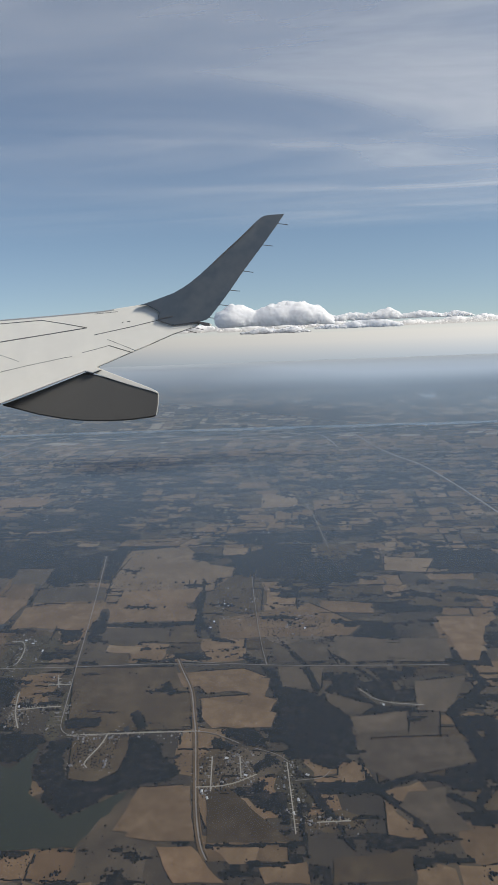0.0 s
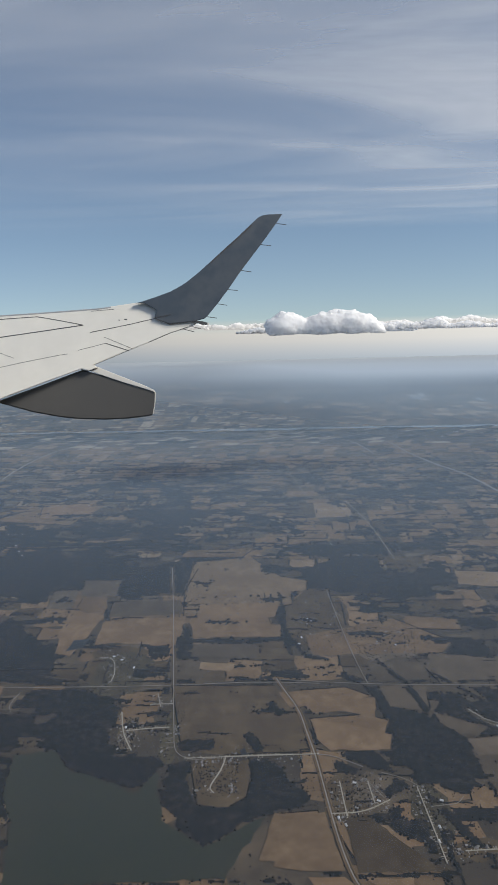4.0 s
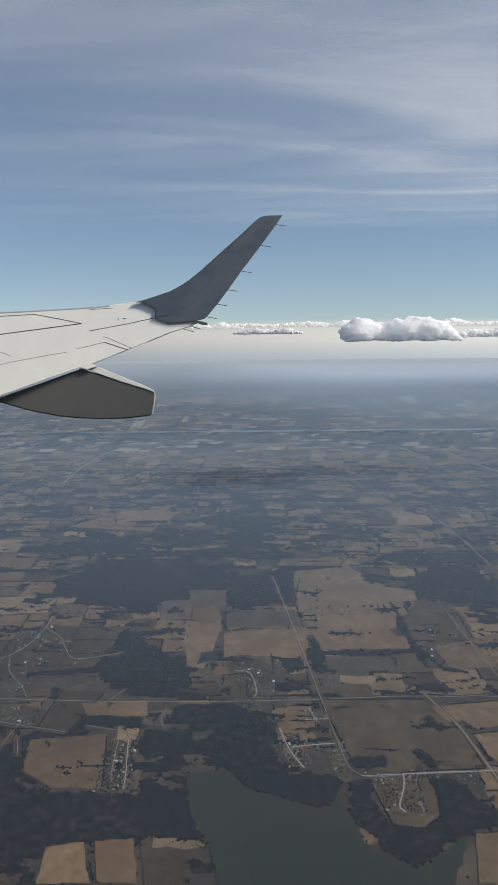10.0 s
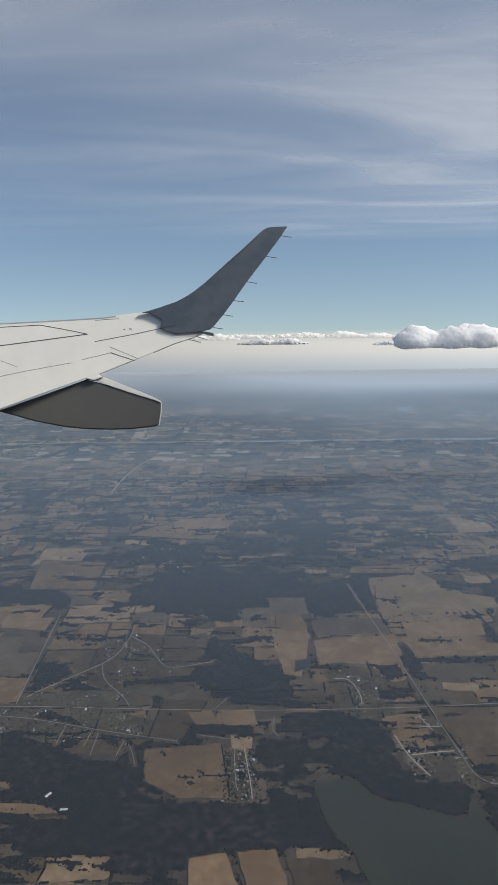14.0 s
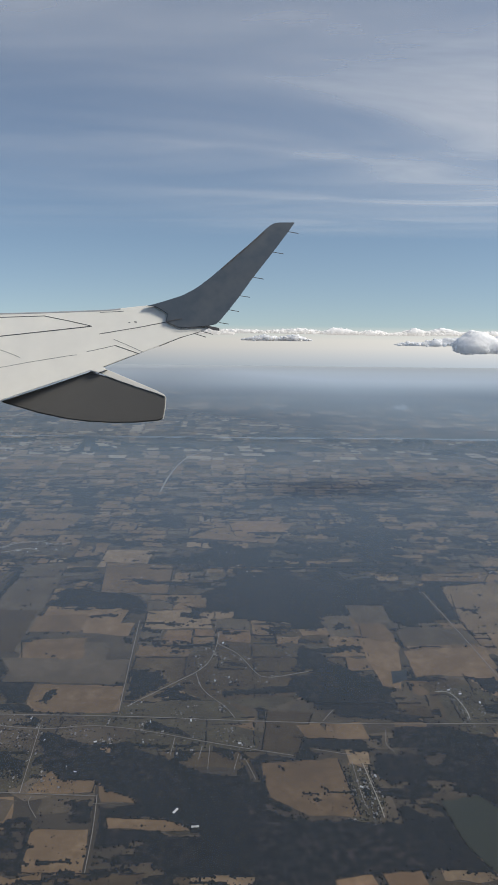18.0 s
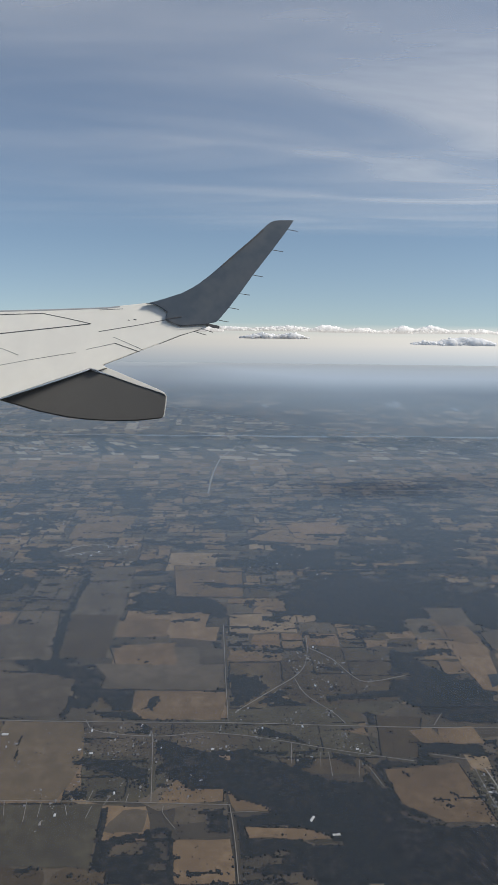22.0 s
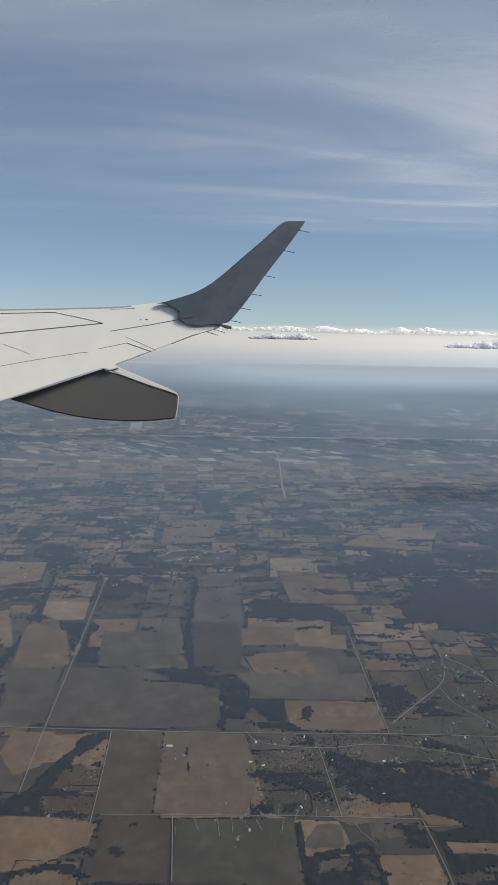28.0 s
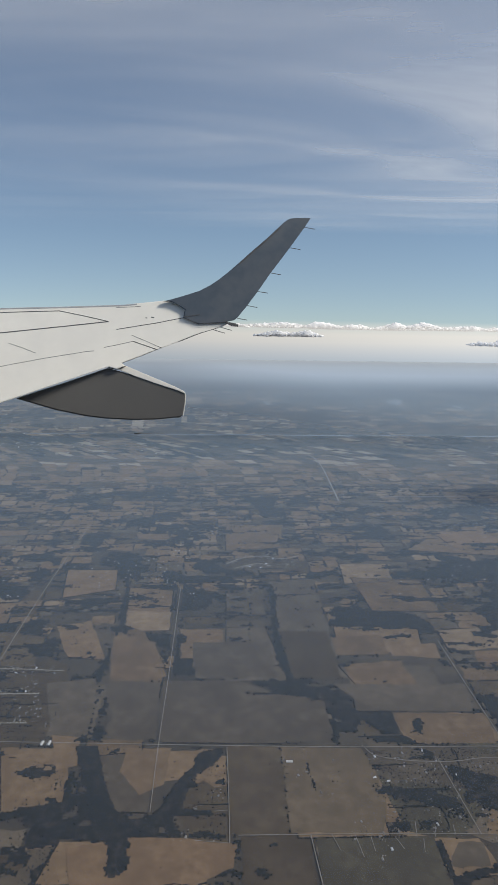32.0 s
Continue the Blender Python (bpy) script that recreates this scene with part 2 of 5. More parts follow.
ROADS = [  # kind, width, plan
    ("lane", .28, [(-58.4, 181.8), (-53.4, 149.6), (-49.4, 119.9), (-46.7, 101.6), (-46, 96.7), (-44.4, 94.5), (-41.1, 93.4), (-34.6, 94.8), (-18.4, 95.3), (-14.5, 94.8), (-9.1, 91.7)]),
    ("county", .25, [(-300, 128), (-252, 125.3), (-203.7, 122.5), (-174.5, 121), (-143, 120.5), (-112.5, 118.6), (-87.6, 117.6), (-65.7, 117.8), (-47.7, 118.3), (-29.5, 119.6), (-15.6, 118.8)]),
    ("far", .25, [(-150, 285), (-90, 284), (-20, 283)]),
    ("highway", .6, [(-25.5, 121), (-23.8, 116.5), (-20.6, 109.2), (-19.3, 101.7), (-17.9, 94.8), (-16.6, 84.3), (-15.2, 74), (-13.7, 67.3), (-12.3, 64.5)]),
    ("county", .2, [(-25.4, 120.5), (-4.6, 118.4), (13.2, 118.1), (36.1, 118.2)]),
    ("lane", .22, [(-10.6, 165.9), (-8.6, 145.8), (-6.2, 126.8), (-4.6, 118.6)]),
    ("lane", .2, [(-29.4, 383), (-20.2, 289.9), (-12.3, 248)]),
    ("lane", .2, [(2.5, 243.7), (8.6, 221.2), (13, 185.5)]),
    ("far", .6, [(6.7, 1325.7), (13.9, 432.4), (24.6, 316.7)]),
    ("far", .7, [(30, 724.6), (38, 339.8), (47.6, 295.8), (57.7, 278.6), (64.9, 254.6), (70.5, 231.3), (76, 205)]),
    ("lane", .24, [(-143.8, 163.6), (-143.3, 138.5), (-142.8, 121)]),
    ("curve", .24, [(-141.2, 124), (-132, 132.6), (-124, 139.7), (-121.6, 148.8), (-121.2, 157.4)]),
    ("curve", .24, [(-121.7, 151.6), (-115.5, 146), (-112.2, 138.3), (-109.3, 134.7), (-98.1, 138.3)]),
    ("curve", .2, [(-126.3, 137.2), (-124.7, 130.2), (-118.8, 123.8), (-116.7, 119.7)]),
    ("lane", .2, [(-159.1, 117.2), (-158, 103.5), (-157.5, 96.8)]),
    ("lane", .22, [(-142.7, 96.2), (-141.8, 88), (-141.4, 78.9)]),
    ("lane", .28, [(-188.9, 98.1), (-188.6, 91.6), (-188.2, 83.7)]),
    ("county", .2, [(-202.1, 98.3), (-170.9, 97.6), (-157.3, 96.9), (-142.6, 96.1)]),
    ("curve", .22, [(-174.3, 121.7), (-172.2, 117.5), (-157.8, 115.5), (-148, 117.3), (-136.1, 115.4), (-120.2, 110.9), (-104.6, 107.4)]),
    ("lane", .26, [(-203.5, 121.9), (-203.5, 109.6), (-203.7, 96.6)]),
    ("lane", .24, [(-216, 197.9), (-217.2, 150.8), (-218.2, 123.3), (-218.5, 104.4)]),
    ("lane", .22, [(-260.9, 157), (-259.5, 180.6), (-256.7, 215.4), (-253, 251.7)]),
    ("far", .6, [(-118.8, 842.4), (-135.3, 484.6), (-148.8, 315.1), (-150.3, 278)]),
    ("street", .3, [(-59, 108.5), (-57.3, 101.4), (-54.5, 96.2)]),
    ("street", .28, [(-56.9, 102.3), (-51.6, 103.1), (-47.9, 103.4)]),
    ("street", .28, [(-35.4, 94.8), (-36.2, 90.4), (-38.2, 86.2), (-37, 84.8)]),
    ("street", .2, [(-43.7, 94), (-17.2, 95.3)]),
    ("street", .26, [(-13.9, 87.9), (-13.3, 79)]),
    ("street", .26, [(-16.1, 80), (-10.4, 80.3), (-5.3, 83.3)]),
    ("street", .26, [(-8.7, 87.9), (-8.1, 82.3)]),
    ("street", .24, [(0.1, 86.5), (1, 76.6), (1.6, 69.7)]),
    ("street", .24, [(5.1, 72.2), (10.6, 72.6)]),
    ("street", .2, [(-90.7, 105.1), (-89.3, 93.7), (-89.2, 90.7)]),
    ("street", .22, [(-53.3, 111.1), (-48.3, 111.3)]),
    ("street", .16, [(-52.2, 115.1), (-50.8, 110.2)]),
    ("street", .18, [(-69.1, 129.8), (-65.3, 129.7), (-63.7, 122.8), (-64.1, 119.5)]),
    ("drive", .14, [(-48.6, 101.2), (-47, 101.4)]),
    ("drive", .14, [(-48.2, 99.8), (-46.7, 100)]),
    ("drive", .14, [(-47.9, 98.4), (-46.4, 98.6)]),
    ("drive", .14, [(-47.5, 97), (-46.1, 97.2)]),
    ("drive", .15, [(-129.4, 113.3), (-130, 107.2)]),
    ("drive", .15, [(-123.5, 110.5), (-124.1, 106.3)]),
    ("drive", .15, [(-121.9, 110.5), (-122.1, 103.4)]),
    ("drive", .15, [(-115.9, 107.9), (-116.8, 103.3)]),
    ("drive", .15, [(-114.3, 105.9), (-112.5, 100.6)]),
    ("drive", .15, [(-168.5, 96.3), (-169.1, 93.3)]),
    ("drive", .15, [(-178, 97.1), (-177.9, 93.9)]),
    ("drive", .15, [(-173.6, 97), (-172.6, 94.2)]),
    ("drive", .15, [(-168.9, 100.3), (-169.6, 96.6)]),
    ("drive", .15, [(-165.4, 99.1), (-166.3, 96.5)]),
    ("drive", .15, [(-162, 99.3), (-162.3, 96.9)]),
    ("drive", .15, [(-155.1, 96.1), (-155.3, 94.4), (-152.6, 90.7)]),
    ("drive", .15, [(-143.1, 94.3), (-137.4, 94.4)]),
    ("drive", .15, [(-97.2, 118.6), (-94.5, 122.5)]),
    ("drive", .15, [(-100.3, 109.4), (-92.5, 107.6)]),
    ("drive", .18, [(-92.8, 105.6), (-92.4, 95), (-91.8, 92.7)]),
    ("drive", .15, [(-83.9, 115.6), (-84.9, 111), (-83.4, 108.4)]),
    ("drive", .15, [(-185, 97.8), (-184.1, 94.3)]),
    ("drive", .15, [(-180.8, 97.7), (-180.2, 92.7)]),
    ("street", .18, [(-259.8, 152.9), (-251.3, 152.4), (-243.4, 151.5)]),
    ("street", .18, [(-264.8, 142.7), (-247.6, 142.2)]),
    ("street", .18, [(-261.2, 131.8), (-247.8, 131.4)]),
    ("drive", .15, [(-210, 97.5), (-203.9, 96.7)]),
    ("drive", .15, [(-206.3, 104.2), (-203.8, 104.4)]),
    ("street", .16, [(-201.2, 214.6), (-195.1, 220.2), (-187, 221.5), (-181.3, 218.1), (-175, 221.4)]),
    ("street", .16, [(-198.4, 211), (-190.4, 215.4), (-185.8, 213.1)]),
    ("street", .2, [(15.4, 109.2), (19.1, 104.4), (28.1, 103.5)]),
    ("drive", .16, [(-6.3, 83.7), (-8.2, 87.2), (-9.7, 88.6)]),
    ("drive", .16, [(0.6, 86.5), (-1.8, 88.7), (-5.9, 90.2)]),
    ("drive", .16, [(1.6, 81.7), (3.6, 82), (6.6, 82.4), (7.9, 84.2)]),
]
FIELDS = [  # crop, corners
    ("olive", [(-49.5, 118.4), (-25.9, 118.3), (-20.5, 107.2), (-19, 96.1), (-35.8, 95.1), (-44.4, 96)]),
    ("tan", [(-25.3, 80.1), (-18.3, 80.9), (-15.8, 71.7), (-21.7, 72.5), (-27, 73.6)]),
    ("tan", [(-16.3, 78.9), (-6.5, 77.5), (-3.1, 72.8), (-13.3, 71)]),
    ("tan", [(-18.5, 106.3), (-6.9, 107.8), (-1.9, 105.7), (-4.3, 99.9), (-17.5, 100.6)]),
    ("tan", [(-20, 116.5), (-9.8, 117.5), (-4.8, 114.3), (-14.7, 108.2), (-19, 109.6)]),
    ("tan", [(-111.2, 105.3), (-95.5, 106.6), (-93.4, 91.5), (-103.2, 91.5), (-110, 96.1)]),
    ("pale", [(-51.6, 186.1), (-33, 189.2), (-21.2, 170.7), (-20.8, 157), (-41.3, 150.4), (-51.9, 152.7)]),
    ("tan", [(-84.3, 166.2), (-74.4, 162), (-72.8, 149.9), (-77.6, 131.8), (-81.5, 136.1)]),
    ("tan", [(-72.3, 157), (-49.9, 159), (-50.1, 146.7), (-70.4, 145.5)]),
    ("tan", [(-49.1, 149.6), (-27.6, 150.2), (-25.3, 139.4), (-47, 139.7)]),
    ("tan", [(-70.3, 143.5), (-51.1, 142.4), (-50.9, 135.8), (-71.5, 137.3)]),
    ("orange", [(-119.9, 243.6), (-98.4, 244.5), (-96.3, 230.6), (-116.9, 228.1)]),
    ("pale", [(-10.3, 241.2), (2.3, 242.2), (4.1, 225.6), (-10.3, 224.7)]),
    ("tan", [(-54.8, 195.8), (-31.9, 197.7), (-36.6, 189.7), (-56.9, 190.1)]),
    ("grey", [(-50.1, 180.8), (-38.4, 174.7), (-41.6, 162.2), (-52.9, 162.4)]),
    ("olive", [(-188.7, 97.3), (-173, 97), (-170.9, 83.4), (-188.1, 83.7)]),
    ("tan", [(-164.6, 132.2), (-143.9, 132.1), (-142.8, 121.9), (-164.4, 122)]),
    ("tan", [(-172.7, 152.9), (-156.6, 154.3), (-155.6, 141.4), (-171.7, 142.6)]),
    ("grey", [(-172.4, 142.6), (-144.1, 143.8), (-143.1, 133.2), (-173.2, 133.3)]),
    ("grey", [(-208, 172.2), (-191.1, 172.3), (-187.5, 146.3), (-203, 146.3)]),
    ("grey", [(-216.7, 145.5), (-197.5, 145.4), (-190.2, 137.3), (-191.5, 122.8), (-217.3, 124)]),
    ("olive", [(-202.8, 121.4), (-191.7, 121), (-192, 97.1), (-203.1, 98.8)]),
    ("tan", [(-191.1, 120.6), (-175, 120.1), (-174.3, 97.2), (-191.3, 97.3)]),
    ("tan", [(-232.1, 171), (-225.9, 172.8), (-218.5, 153.4), (-219.1, 140.1), (-231.4, 140.6)]),
    ("tan", [(-233.5, 198.2), (-218.1, 195.5), (-218.4, 179.7), (-231.5, 180)]),
    ("grey", [(-187.4, 202), (-172.6, 203), (-172.9, 156), (-187.8, 153.9)]),
    ("tan", [(-251.5, 123.5), (-236.1, 123), (-235.5, 107.8), (-246.4, 105.4)]),
    ("tan", [(-234.1, 98.4), (-224.5, 97.4), (-206.4, 96.1), (-208.4, 88.3), (-236.5, 89.5)]),
    ("grey", [(-188.1, 96.7), (-174.8, 96.2), (-174.3, 87), (-188.4, 87.6)]),
    ("tan", [(-171.6, 172.2), (-147.5, 170.1), (-149.5, 158.3), (-172.7, 157.5)]),
    ("pale", [(-162.1, 214.1), (-144.3, 213.9), (-147.7, 200.8), (-163.1, 199)]),
    ("tan", [(-119.8, 240.4), (-94.1, 241.9), (-103, 220.6), (-135, 225.9)]),
    ("tan", [(-215.1, 171.6), (-203.2, 171.3), (-203.5, 156.9), (-214.6, 157.2)]),
    ("tan", [(-200.2, 251.4), (-177.8, 251.3), (-181.2, 229), (-200.9, 226.6)]),
    ("tan", [(44.8, 139.3), (36.4, 139.4), (36.6, 125.3), (47.4, 126.4)]),
    ("grey", [(27, 129), (13.9, 131.6), (16.4, 121.9), (30.2, 120.7)]),
    ("grey", [(-1.1, 114.3), (11, 112.2), (10.6, 101.7), (1.5, 101.7)]),
    ("grey", [(12.3, 98.3), (31, 101.7), (27.9, 84.6), (17.3, 81.8), (10.7, 88.8)]),
    ("tan", [(16.7, 79.3), (23.2, 81.9), (27.5, 74.5), (23, 68.9), (16.3, 69.9)]),
    ("tan", [(-14.2, 69.5), (0.2, 69.1), (0.6, 64.7), (-12.3, 64.5)]),
    ("tan", [(-18.2, 140.1), (5.9, 148.7), (18.9, 136.9), (15.3, 131.6), (-16.5, 130.6)]),
    ("tan", [(-52.4, 165), (-29.3, 170.1), (-27.7, 149.2), (-50.4, 146.4)]),
    ("tan", [(-49.9, 74.8), (-53.1, 78.6), (-45.7, 81.3), (-43, 78.7)]),
    ("tan", [(-187, 120.4), (-174.6, 120.3), (-171.1, 100.6), (-180.8, 100.8)]),
    ("tan", [(-167.9, 96.3), (-158.5, 96.1), (-156.7, 88.2), (-166, 87.7)]),
    ("tan", [(-153.3, 88.1), (-142.8, 88), (-142, 78.9), (-152.1, 79.1)]),
    ("tan", [(-144.2, 104.9), (-134, 104), (-126.4, 100.1), (-135.3, 94.4), (-141.6, 94.5)]),
    ("tan", [(-160.3, 203.6), (-137.5, 201.4), (-137.5, 180.9), (-158.2, 180.9)]),
    ("grey", [(-159.7, 218.1), (-137.5, 215.7), (-139.4, 208.3), (-159.8, 208.2)]),
    ("olive", [(-42.2, 92.3), (-31.1, 93.8), (-30.5, 87.8), (-31, 83.9), (-34, 81.7), (-39.9, 82)]),
    ("grey", [(-4, 117.1), (8, 117), (7.5, 109.6), (-0.3, 108.4)]),
    ("grey", [(6.6, 106.3), (15.1, 104.2), (10.3, 99.6)]),
    ("grey", [(12.8, 100), (24.9, 100.7), (23.6, 95), (12.2, 94.6)]),
    ("grey", [(8.2, 129.1), (17.4, 127.8), (18.9, 118.5), (12, 118.3)]),
    ("grey", [(24, 127.8), (34.8, 128.4), (36.2, 119.5), (24.9, 119.6)]),
    ("olive", [(16.3, 93.4), (30.9, 94.2), (27.8, 81.3), (21, 84.6), (16.2, 81.2)]),
    ("pale", [(36.3, 138.9), (46.1, 138.8), (46.5, 124), (38.8, 124.1)]),
    ("tan", [(9.1, 150.2), (22.4, 148.4), (22.8, 142.5), (8.3, 143.2)]),
    ("pale", [(29.6, 178.6), (44.4, 176.2), (40.4, 166.7), (28.5, 168.8)]),
    ("olive", [(-109.3, 122.7), (-99.2, 121.6), (-103.5, 108.6), (-111, 109.2)]),
    ("tan", [(-103.8, 118), (-97.6, 118), (-98.7, 112.6), (-104.2, 113.4)]),
    ("tan", [(-96.6, 118), (-89.6, 117.3), (-90.6, 112.9), (-97.6, 112.9)]),
    ("olive", [(-132.7, 108.9), (-111.7, 108.7), (-114.8, 103.8), (-130.6, 104.5)]),
    ("tan", [(-140.2, 91.1), (-126.2, 90.3), (-118.6, 89.1), (-127.4, 87.7), (-139.4, 88.5)]),
    ("grey", [(-201.5, 167), (-192, 166.9), (-190.1, 149.1), (-195.5, 147.8)]),
    ("grey", [(-192.7, 138.9), (-182.8, 140), (-177.5, 129.6), (-189.5, 128.6)]),
    ("grey", [(-180, 149), (-172.2, 146.3), (-177.7, 166.9), (-188, 157.6)]),
    ("tan", [(-152, 105), (-143.6, 104.6), (-143.8, 97.3), (-156.5, 96.8)]),
    ("olive", [(-264.9, 171.2), (-251.9, 167.9), (-251.7, 154.2), (-260.2, 154.4)]),
    ("grey", [(-241.8, 146.6), (-232, 145.2), (-232.9, 125.6), (-242.8, 126.8)]),
    ("grey", [(-228.6, 145.1), (-219.6, 144.8), (-218.6, 125.1), (-230.5, 125.2), (-228.7, 135.2)]),
    ("grey", [(-230.9, 120.2), (-219.9, 121.6), (-219.1, 104.4), (-225.4, 104.7)]),
    ("tan", [(-216.9, 121.5), (-206.1, 121.5), (-211.9, 113), (-216.9, 112.4)]),
    ("grey", [(-202.2, 176.1), (-190.8, 175.8), (-190.9, 156.6), (-202.8, 156.1)]),
    ("grey", [(-201.7, 195.7), (-190.1, 195.5), (-190.5, 179.1), (-202.1, 179.4)]),
    ("grey", [(-173.7, 152.2), (-150, 151.6), (-149.7, 139.4), (-170.2, 141.1)]),
    ("tan", [(-254, 210.9), (-237.2, 210.7), (-236.3, 196.2), (-251.9, 190.9)]),
    ("tan", [(-250.1, 173.9), (-241.1, 176.9), (-233.5, 156.3), (-243.9, 157.9)]),
]
WATERS = [
    ("lake", [(-77.6, 94.8), (-70, 96.3), (-65.5, 90.5), (-57.2, 87.7), (-51.7, 84.7), (-48, 90.4), (-47.4, 84.9), (-45.6, 78.6), (-40.9, 75.1), (-37.8, 72.3), (-30.9, 77.3), (-27.1, 79.9), (-33.9, 66.6), (-68.8, 64.8), (-72, 77.5), (-76.2, 85.1)]),
    ("pond", [(-77.8, 138.1), (-73.6, 139.1), (-74.6, 134.7), (-78.6, 132.9)]),
    ("pond", [(-32.8, 96.4), (-31.8, 97.1), (-31.2, 95.1), (-32.1, 94.4)]),
]
CREEKS = [  # width of the woods, and their line
    (2.2, [(-187.2, 197.4), (-188.8, 155.2), (-184, 141.5), (-174.5, 133.6), (-164, 123.4), (-157, 114.4), (-152, 111.8)]),
    (3.2, [(-232.4, 122), (-228.4, 110.5), (-224.4, 100.6), (-218.6, 99.1), (-214.8, 104.3), (-211.9, 113), (-204.9, 121.1)]),
    (1.6, [(-214.8, 104.3), (-203.1, 103.8)]),
    (.7, [(-229.1, 194.2), (-231, 153.7), (-232.1, 123.8), (-233.6, 100.9), (-236.5, 89.5)]),
    (1.2, [(-197.5, 144.9), (-184.3, 143.9)]),
    (.5, [(-232.2, 146.8), (-217, 146.4)]),
    (2.2, [(-170.9, 107), (-160.2, 105.1), (-150.2, 107)]),
    (2.5, [(-235.4, 145.3), (-231.5, 170.4), (-233.4, 210.6)]),
    (1.0, [(-231.5, 170.4), (-223.8, 161.5), (-218.3, 157.3)]),
    (.6, [(-216.9, 176.4), (-202.2, 177.7), (-188.8, 179.1)]),
    (.5, [(-181.7, 108.9), (-175.8, 109.9), (-171.6, 108.5)]),
    (.8, [(-174.5, 97.4), (-169.1, 105.5), (-171.6, 108.5)]),
    (2.6, [(-186.5, 146.4), (-179, 138.8), (-169, 129.5), (-163.7, 121.1)]),
    (4, [(-142.8, 100.3), (-126.8, 95.7), (-114.9, 90.1), (-88.9, 87.2)]),
    (3, [(-134.9, 117), (-123.2, 111.4), (-114.4, 106.2), (-112.1, 94.1)]),
    (3, [(-118.8, 129.1), (-99.7, 131.2), (-90, 126.7)]),
    (.6, [(-196.5, 160.6), (-192.9, 205.7)]),
    (.6, [(-124.5, 166.8), (-128, 201.4), (-133.3, 231.8)]),
    (3.5, [(-4.6, 117.5), (1.5, 101.7), (2.5, 90.2), (-6.2, 84.4)]),
    (2.5, [(12.4, 113.2), (3.6, 99.9)]),
    (1.8, [(1.9, 84.4), (6.5, 75.4), (10.5, 67.7)]),
    (2, [(12.8, 124.2), (22.2, 113.2), (22, 101.7)]),
    (1.5, [(-30.3, 182.3), (-24.6, 149.2), (-22.1, 132)]),
    (2, [(-43.2, 90.4), (-47.6, 81), (-41.4, 72.8)]),
    (2, [(-79.3, 112.5), (-68.2, 114.4), (-58.2, 112.3)]),
    (1.5, [(-24.4, 167.2), (-23.3, 142.1), (-18.7, 131.6)]),
    (.6, [(-78.6, 260), (-74.9, 200.9)]),
    (3.5, [(-44, 97.7), (-39.5, 98.4)]),
    (2.5, [(-31.4, 100.7), (-29.2, 96.8)]),
    (2, [(-26.6, 111.2), (-25.1, 108.2)]),
    (5, [(-0.2, 109.2), (4.7, 99.9), (8, 91.8), (2.4, 88.7)]),
    (1.2, [(13.5, 87.3), (14.4, 81.8), (17.9, 78), (22.4, 71.9)]),
    (1.2, [(17.4, 86.6), (23.1, 88.9)]),
    (2, [(-164.8, 82.4), (-164, 87.7), (-158.4, 89.5), (-153.6, 90.7)]),
    (1.4, [(-153.6, 90.7), (-152.6, 79.1)]),
    (2, [(-160.4, 130.5), (-160, 126)]),
    (3, [(-157.6, 112.7), (-153.6, 109.2)]),
    (1.6, [(-173.2, 109.4), (-158.2, 105.1)]),
    (1.2, [(-107.3, 104.5), (-106.8, 103.2)]),
    (.8, [(-99.4, 98.5), (-98.9, 97.9)]),
    (.7, [(-166.4, 146.3), (-152.9, 141.1), (-144.3, 136.1)]),
    (.7, [(10.6, 150.2), (17, 152.3), (17.8, 147.9)]),
    (.6, [(-12.3, 145.9), (-3.2, 148.8), (1.2, 146.3)]),
    (1, [(-44.7, 124.6), (-25.9, 126.9)]),
    (.5, [(-50.6, 147.1), (-24.5, 147.6)]),
    (.5, [(-51.4, 159.5), (-40.4, 162.9), (-28.5, 159.1)]),
    (.6, [(-45.7, 137.6), (-23.9, 137.9)]),
]
